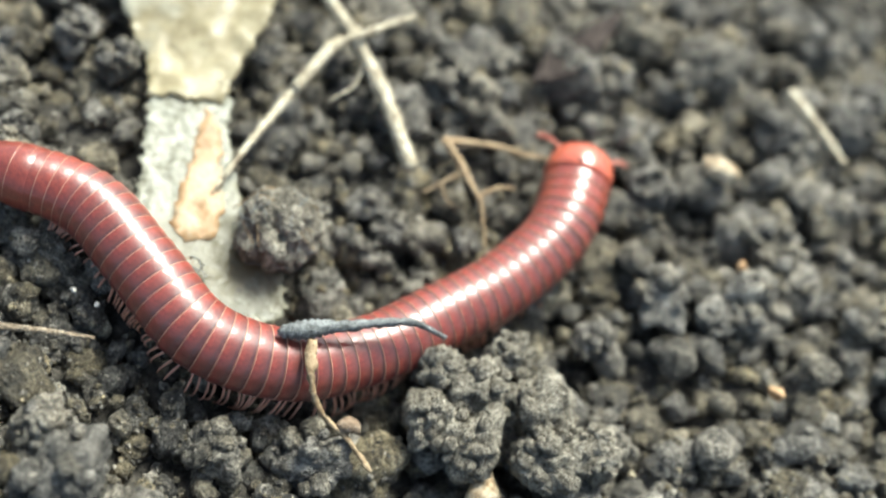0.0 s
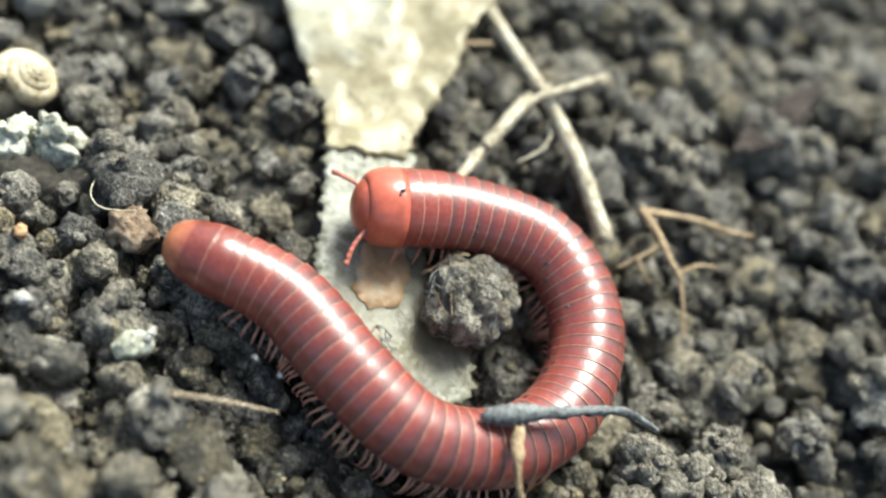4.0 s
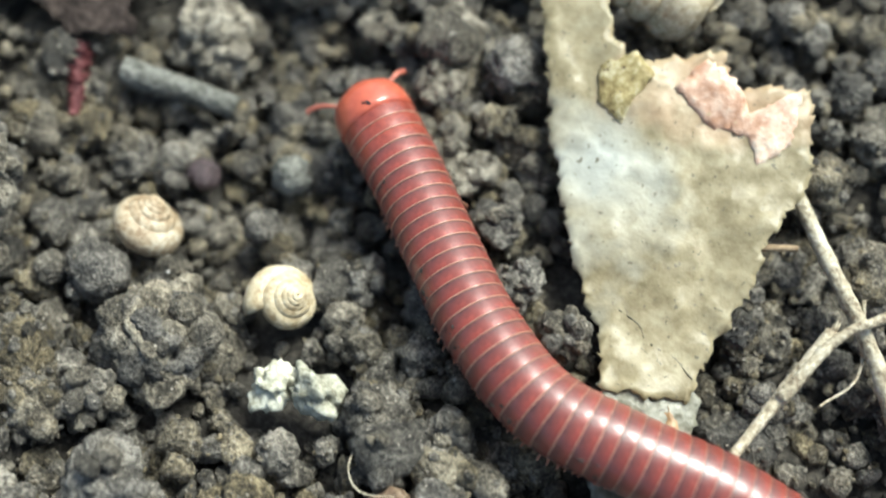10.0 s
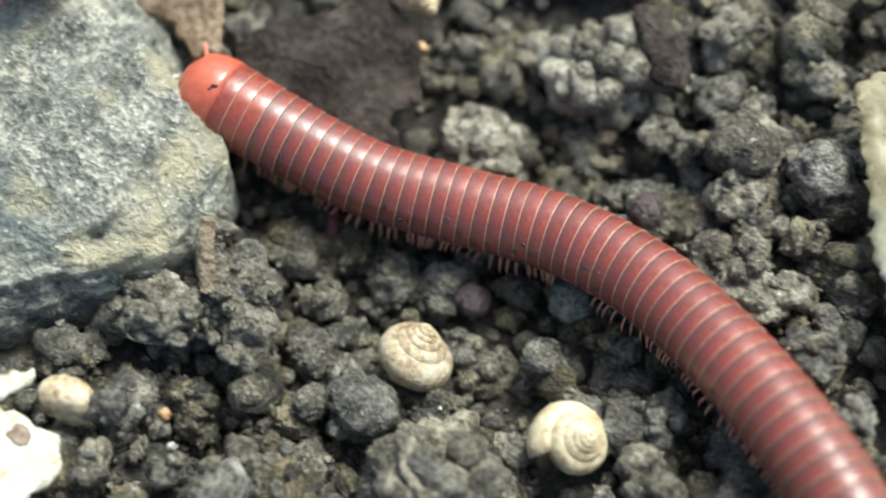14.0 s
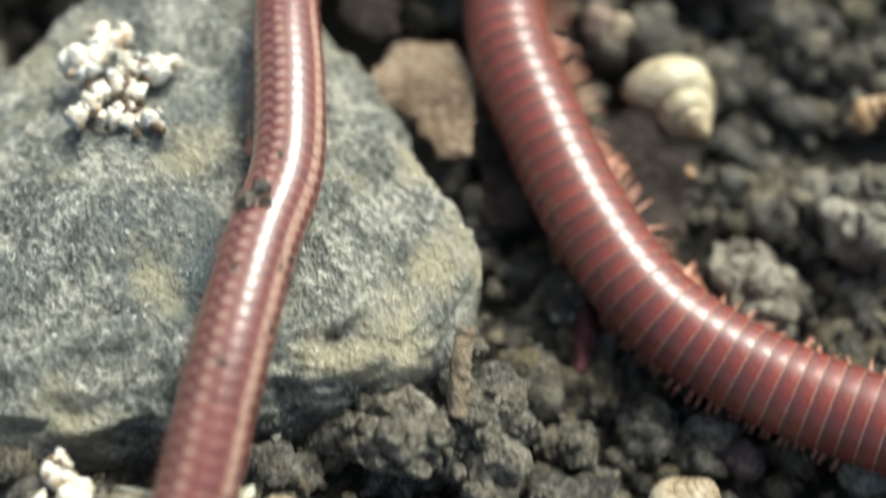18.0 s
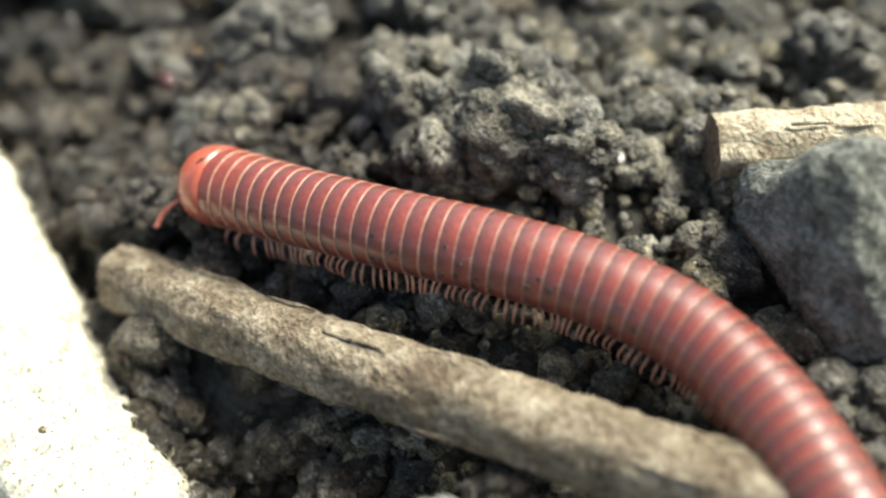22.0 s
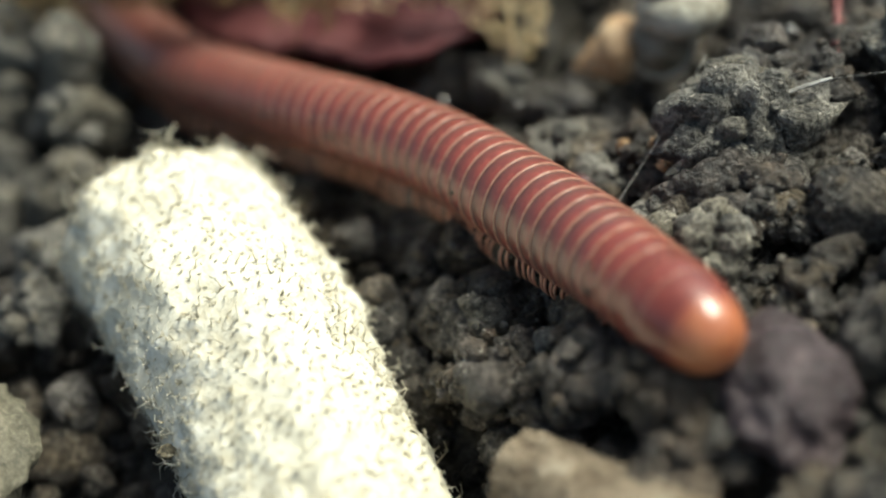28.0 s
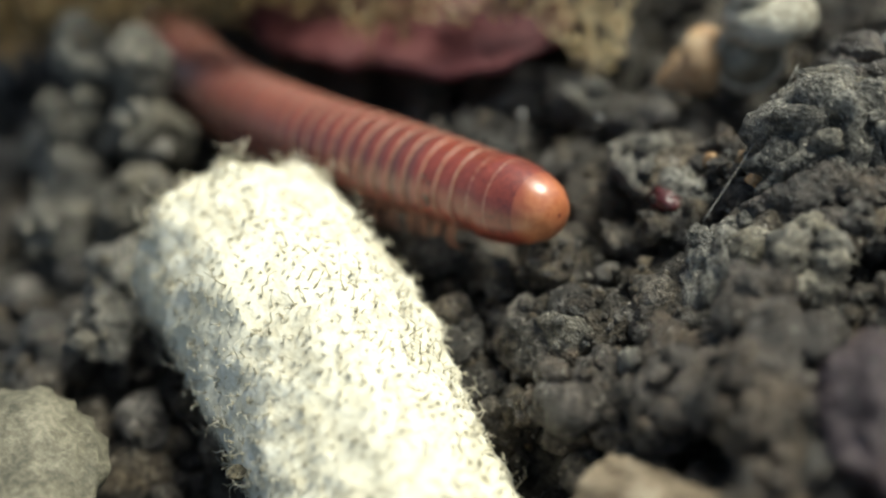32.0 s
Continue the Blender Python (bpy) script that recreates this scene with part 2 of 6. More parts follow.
SHELLORANGE = material("orange_shell", [(0.30, 0.16, 0.065), (0.42, 0.27, 0.14), (0.52, 0.40, 0.26)], 380, 0.5, 0.5, 6, 0.4)
DARKLEAF = material("dark_leaf", [(0.014, 0.010, 0.008), (0.034, 0.025, 0.020), (0.069, 0.052, 0.042)], 260, 0.8, 1.0, 7, 0.2, relief=0.8)
BROWNLEAF = material("brown_leaf", [(0.078, 0.048, 0.028), (0.179, 0.125, 0.078), (0.296, 0.234, 0.164)], 260, 0.75, 1.0, 7, 0.3, relief=0.6)
CRUST = material("lichen_crust", [(0.62, 0.52, 0.35), (0.80, 0.76, 0.66), (0.88, 0.87, 0.82)], 500, 0.8, 0.9, 5, 0.3, 0.15, stain=(0.45, 0.28, 0.13), stain_scale=500, stain_at=0.56, stain_width=0.14)
FUNGUS = material("dry_fungus", [(0.17, 0.16, 0.11), (0.38, 0.37, 0.28), (0.54, 0.53, 0.43)], 500, 0.85, 0.9, 5, 0.25, 0.2)
NET = material("leaf_skeleton", [(0.468, 0.338, 0.169), (0.715, 0.572, 0.325), (0.884, 0.767, 0.494)], 500, 0.6, 0.4, 5, 0.3)
MAT = material("matted_leaf", [(0.150, 0.095, 0.037), (0.323, 0.217, 0.092), (0.507, 0.369, 0.173)], 420, 0.75, 1.0, 5, 0.3, relief=1.2)
PINK = material("red_petal", [(0.056, 0.015, 0.015), (0.101, 0.029, 0.029), (0.150, 0.052, 0.049)], 240, 0.6, 0.6, 6, 0.3)
PURPLE = material("purple_pebble", [(0.03, 0.02, 0.02), (0.075, 0.052, 0.052), (0.15, 0.11, 0.105)], 400, 0.35, 1.0, 6, 0.5, relief=0.9)
ORANGE = material("orange_grit", [(0.22, 0.12, 0.05), (0.42, 0.27, 0.14)], 700, 0.5, 0.6, 5, 0.4, 0.25)
QUARTZ = material("pale_grit", [(0.20, 0.185, 0.155), (0.42, 0.405, 0.365)], 900, 0.25, 0.3, 5, 0.5, 0.15)
# wet soil; on the clods below the stick its dark tone stands for shade
WETSHADE = material("wet_shade_clod", [(0.016, 0.012, 0.008), (0.057, 0.044, 0.032), (0.151, 0.121, 0.092)], 420, 0.42, 1.0, 7, 0.5, 0.2, relief=1.4, place=True, grit=(0.3, 0.27, 0.22), span=(0.41, 0.61))
SEED = material("red_seed", [(0.036, 0.007, 0.007), (0.078, 0.015, 0.013)], 600, 0.25, 0.3, 5, 0.5)
DARKTAIL = material("dark_tail", [(0.10, 0.02, 0.015), (0.16, 0.032, 0.022)], 300, 0.3, 0.1, 9, 0.5, coat=0.2)
FIBRE = material("white_fibre", [(0.27, 0.235, 0.16), (0.50, 0.465, 0.36), (0.66, 0.635, 0.54)], 700, 0.55, 0.8, 6, 0.35, 0.2)
OLIVE = material("olive_paper", [(0.12, 0.085, 0.03), (0.27, 0.215, 0.085), (0.46, 0.41, 0.25)], 300, 0.6, 0.7, 6, 0.35, relief=0.3, grit=(0.09, 0.06, 0.025))
CHALK = material("chalky_chip", [(0.396, 0.353, 0.258), (0.636, 0.611, 0.533), (0.740, 0.731, 0.688)], 420, 0.75, 0.9, 5, 0.3, stain=(0.17, 0.12, 0.06), stain_scale=1300, stain_at=0.54, stain_width=0.06, blot=((0.22, 0.165, 0.09), 190, 0.51, 0.1), relief=0.8)
CHIP = material("olive_chip", [(0.06, 0.055, 0.038), (0.12, 0.108, 0.075), (0.2, 0.18, 0.13)], 400, 0.7, 0.8, 6, 0.3)
ROOTRED = material("red_rootlet", [(0.13, 0.042, 0.04), (0.24, 0.095, 0.085), (0.35, 0.17, 0.15)], 900, 0.8, 1.0, 4, 0.25, relief=0.8)
SLATE = material("brown_chip", [(0.13, 0.09, 0.065), (0.22, 0.16, 0.12), (0.32, 0.25, 0.19)], 350, 0.75, 0.8, 6, 0.3)


def let_light_through(m, share):
    t = m.node_tree
    thin, mix = t.nodes.new("ShaderNodeBsdfTranslucent"), t.nodes.new("ShaderNodeMixShader")
    b = t.nodes["Principled BSDF"]
    t.links.new(b.inputs["Base Color"].links[0].from_socket, thin.inputs["Color"])
    mix.inputs[0].default_value = share
    t.links.new(b.outputs[0], mix.inputs[1])
    t.links.new(thin.outputs[0], mix.inputs[2])
    t.links.new(mix.outputs[0], t.nodes["Material Output"].inputs["Surface"])


let_light_through(NET, 0.45)
let_light_through(PAPER, 0.25)
let_light_through(PAPERLOW, 0.2)
let_light_through(FUZZ, 0.4)


def band(m, dark, x0, x1):
    """Shades a ring from its own red behind (-x) to dark brown in front (+x), in ring space."""
    t = m.node_tree
    b = t.nodes["Principled BSDF"]
    col = b.inputs["Base Color"].links[0].from_socket
    sep, rng, mix = t.nodes.new("ShaderNodeSeparateXYZ"), t.nodes.new("ShaderNodeMapRange"), t.nodes.new("ShaderNodeMix")
    t.links.new(t.nodes.new("ShaderNodeTexCoord").outputs["Object"], sep.inputs[0])
    rng.inputs["From Min"].default_value, rng.inputs["From Max"].default_value = x0, x1
    t.links.new(sep.outputs[0], rng.inputs["Value"])
    mix.data_type = "RGBA"
    t.links.new(rng.outputs["Result"], mix.inputs["Factor"])
    t.links.new(col, mix.inputs[6])
    mix.inputs[7].default_value = (*dark, 1)
    t.links.new(mix.outputs[2], b.inputs["Base Color"])


band(RED, (0.108, 0.040, 0.034), -0.0003, 0.0004)
band(DUSTYRED, (0.075, 0.026, 0.022), 0.0001, 0.0005)
band(TAIL, (0.17, 0.034, 0.024), -0.0021, -0.0010)

# ---- mesh helpers, in millimetres ----


def mesh_from(name, verts, faces, mat, smooth=True, mats=None, index=None):
    me = bpy.data.meshes.new(name)
    me.from_pydata([(x * MM, y * MM, z * MM) for x, y, z in verts], [], [tuple(f) for f in faces])
    for m in mats or [mat]:
        me.materials.append(m)
    if index is not None:
        me.polygons.foreach_set("material_index", np.array(index, dtype=np.int32))
    me.polygons.foreach_set("use_smooth", np.full(len(me.polygons), smooth))
    me.update()
    return me


def thing(name, me, at=(0, 0, 0), rot=(0, 0, 0), label="", category="", group="", kind=""):
    ob = new(name, me)
    ob.matrix_basis = pose(at[0] * MM, at[1] * MM, at[2] * MM, *rot)
    return tagged(ob, label, category, group, kind)


def part(name, me, parent, at=(0, 0, 0), rot=(0, 0, 0), label=""):
    ob = new(name, me)
    ob.parent = parent
    ob.matrix_basis = pose(at[0] * MM, at[1] * MM, at[2] * MM, *rot)
    return tagged(ob, label)


def empty(name, at=(0, 0, 0), rot=(0, 0, 0), label="", category="", group=""):
    return thing(name, None, at, rot, label, category, group)


BUMPS = [(-53, 6, -6, 15), (-114, 33, 4.5, 15), (7, -9, -5, 14), (-128, -1, -4.5, 8), (-114, -2, -5, 8)]


def base(x, y):
    """Height of the ground in mm, without its crumbs."""
    return sum(a * math.exp(-((x - u) ** 2 + (y - v) ** 2) / (2 * s * s)) for u, v, a, s in BUMPS)


def ball(level):
    bm = bmesh.new()
    bmesh.ops.create_icosphere(bm, subdivisions=level, radius=1.0)
    v = np.array([x.co[:] for x in bm.verts])
    f = np.array([[x.index for x in p.verts] for p in bm.faces])
    bm.free()
    return v, f


BALLS = {k: ball(k) for k in (1, 2, 3, 4, 5, 6)}


def lump(level, seed, rough=0.35, knobs=0.28, squash=(1, 1, 1), freq=1.3, cuts=0, grain=1.0):
    """A crumbly unit lump: large dents and broken faces, then knobs and grains."""
    v, f = BALLS[level]
    rs = np.random.RandomState(seed)
    off = Vector(rs.uniform(-50, 50, 3))
    faces = [(Vector(rs.normal(0, 1, 3)).normalized(), rs.uniform(0.62, 0.95)) for _ in range(cuts)]
    out = np.empty_like(v)
    for i, p in enumerate(v):
        p = Vector(p)
        d = 1 + rough * noise.noise(p * freq + off)
        for q, reach in faces:
            c = p.dot(q)
            if c * d > reach:
                d = reach / c + 0.12 * (d - reach / c)
        cell = noise.voronoi(p * freq * 1.9 + off)[0][0]
        d += knobs * 1.2 * (0.28 - min(1.0, cell) ** 2)
        d += grain * (0.10 * noise.noise(p * freq * 4 + off) + 0.06 * noise.noise(p * freq * 9 + off))
        if level > 3:
            d += 0.035 * min(1.0, grain * 1.6) * noise.noise(p * freq * 19 + off)
        out[i] = p * d
    out *= np.array(squash)
    return out, f


def gritty(piece, seed, n, small=(0.1, 0.26)):
    """Adds n small angular grains, sunk into a lump's surface."""
    v, f = piece
    rs = np.random.RandomState(seed)
    a, g = (1 + 5 ** 0.5) / 2, np.array([(0, 11, 5), (0, 5, 1), (0, 1, 7), (0, 7, 10), (0, 10, 11), (1, 5, 9), (5, 11, 4), (11, 10, 2), (10, 7, 6), (7, 1, 8), (3, 9, 4), (3, 4, 2), (3, 2, 6), (3, 6, 8), (3, 8, 9), (4, 9, 5), (2, 4, 11), (6, 2, 10), (8, 6, 7), (9, 8, 1)])
    ico = np.array([(-1, a, 0), (1, a, 0), (-1, -a, 0), (1, -a, 0), (0, -1, a), (0, 1, a), (0, -1, -a), (0, 1, -a), (a, 0, -1), (a, 0, 1), (-a, 0, -1), (-a, 0, 1)]) / 1.9
    vs, fs, k = [v], [f], len(v)
    for _ in range(n):
        p = v[rs.randint(len(v))]
        if p[2] < -0.3:
            continue
        w = ico * rs.uniform(0.6, 1.25, (12, 1)) * rs.uniform(0.7, 1.2, 3) * rs.uniform(*small)
        vs.append(w + p * 0.98)
        fs.append(g + k)
        k += 12
    return np.concatenate(vs), np.concatenate(fs)


def cluster(seed, core, level, bits, small=(0.2, 0.42), squash=(1, 1, 1)):
    """A clod grown from rounded granules: a core lump with smaller lumps sunk into it."""
    rs = np.random.RandomState(seed)
    pieces = [lump(core, seed, 0.45, 0.3, squash, 1.3, 6)]
    for k in range(bits):
        d = Vector(rs.normal(0, 1, 3)).normalized()
        s = rs.uniform(*small)
        v, f = lump(level, seed * 31 + k, 0.4, 0.25, (1, rs.uniform(0.75, 1), rs.uniform(0.75, 1)))
        at = np.array([d.x * squash[0], d.y * squash[1], d.z * squash[2]]) * (1.0 - 0.35 * s)
        pieces.append((v * s + at, f))
    n, vs, fs = 0, [], []
    for v, f in pieces:
        vs.append(v)
        fs.append(f + n)
        n += len(v)
    return np.concatenate(vs), np.concatenate(fs)


def tube(points, radii, sides=10, wobble=0.0, seed=1, cap=True):
    """A swept tube through points with one radius a point."""
    pts = [Vector(p) for p in points]
    n = len(pts)
    verts, faces = [], []
    up = Vector((0.13, 0.21, 0.97))
    off = Vector((seed * 7.3, seed * 3.1, 0))
    for i, p in enumerate(pts):
        d = (pts[min(i + 1, n - 1)] - pts[max(i - 1, 0)]).normalized()
        if abs(d.dot(up)) > 0.95:
            up = Vector((0.9, 0.1, 0.2))
        s = d.cross(up).normalized()
        u = s.cross(d)
        for k in range(sides):
            a = 2 * math.pi * k / sides
            q = (s * math.cos(a) + u * math.sin(a))
            r = radii[i] * (1 + wobble * noise.noise(q * 2.0 + p * 0.5 / max(0.05, radii[i]) + off))
            verts.append(p + q * r)
        if i:
            for k in range(sides):
                a, b = (i - 1) * sides + k, (i - 1) * sides + (k + 1) % sides
                faces.append((a, b, b + sides, a + sides))
    if cap:
        faces.append(tuple(range(sides - 1, -1, -1)))
        faces.append(tuple(range((n - 1) * sides, n * sides)))
    return verts, faces


def spline(pts, n):
    """n points along a smooth curve through pts, evenly spaced."""
    p = [Vector(x) for x in pts]
    p = [2 * p[0] - p[1], *p, 2 * p[-1] - p[-2]]
    dense = []
    for i in range(1, len(p) - 2):
        a, b, c, d = p[i - 1:i + 3]
        for k in range(12):
            u = k / 12
            dense.append(0.5 * (2 * b + (c - a) * u + (2 * a - 5 * b + 4 * c - d) * u * u + (3 * b - a - 3 * c + d) * u ** 3))
    dense.append(p[-2])
    s = np.concatenate([[0], np.cumsum([(dense[i + 1] - dense[i]).length for i in range(len(dense) - 1)])])
    want = np.linspace(0, s[-1], n)
    arr = np.array([list(x) for x in dense])
    return [Vector([np.interp(w, s, arr[:, k]) for k in range(3)]) for w in want]


def joined(pieces):
    verts, faces = [], []
    for v, f in pieces:
        o = len(verts)
        verts.extend(v)
        faces.extend(tuple(i + o for i in x) for x in f)
    return verts, faces


def sheet(outline, height, thick=0.25, grid=0.9, seed=3, ragged=0.35):
    """A thin irregular sheet: its outline (mm), a height function and its thickness."""
    rs = np.random.RandomState(seed)
    ring = []
    m = len(outline)
    for i in range(m):
        a, b = Vector(outline[i]), Vector(outline[(i + 1) % m])
        k = max(1, int((b - a).length / (grid * 0.6)))
        for j in range(k):
            q = a.lerp(b, j / k)
            ring.append(q + Vector(rs.uniform(-ragged, ragged, 2)) * (0.0 if j == 0 else 1.0))
    xs, ys = [q.x for q in ring], [q.y for q in ring]
    pts, n = list(ring), len(ring)

    def inside(x, y):
        c = False
        for i in range(n):
            (x1, y1), (x2, y2) = ring[i], ring[i - 1]
            if (y1 > y) != (y2 > y) and x < (x2 - x1) * (y - y1) / (y2 - y1) + x1:
                c = not c
        return c
    for x in np.arange(min(xs), max(xs), grid):
        for y in np.arange(min(ys), max(ys), grid):
            q = Vector((x, y)) + Vector(rs.uniform(-0.3, 0.3, 2)) * grid
            if inside(q.x, q.y) and min((q - r).length for r in ring) > grid * 0.4:
                pts.append(q)
    v2, _, f2, *_ = geometry.delaunay_2d_cdt(pts, [(i, (i + 1) % n) for i in range(n)], [list(range(n))], 1, 1e-4)
    k = len(v2)
    top = [(q.x, q.y, height(q.x, q.y)) for q in v2]
    verts = top + [(x, y, z - thick) for x, y, z in top]
    faces = [tuple(f) for f in f2] + [tuple(i + k for i in reversed(f)) for f in f2]
    count = {}
    for f in f2:
        for i in range(len(f)):
            e = (f[i], f[(i + 1) % len(f)])
            count[e] = count.get(e, 0) + 1
    for a, b in list(count):
        if (b, a) not in count:
            faces.append((b, a, a + k, b + k))
    return verts, faces

# ---- the millipedes' tracks, head to tail, in mm ----


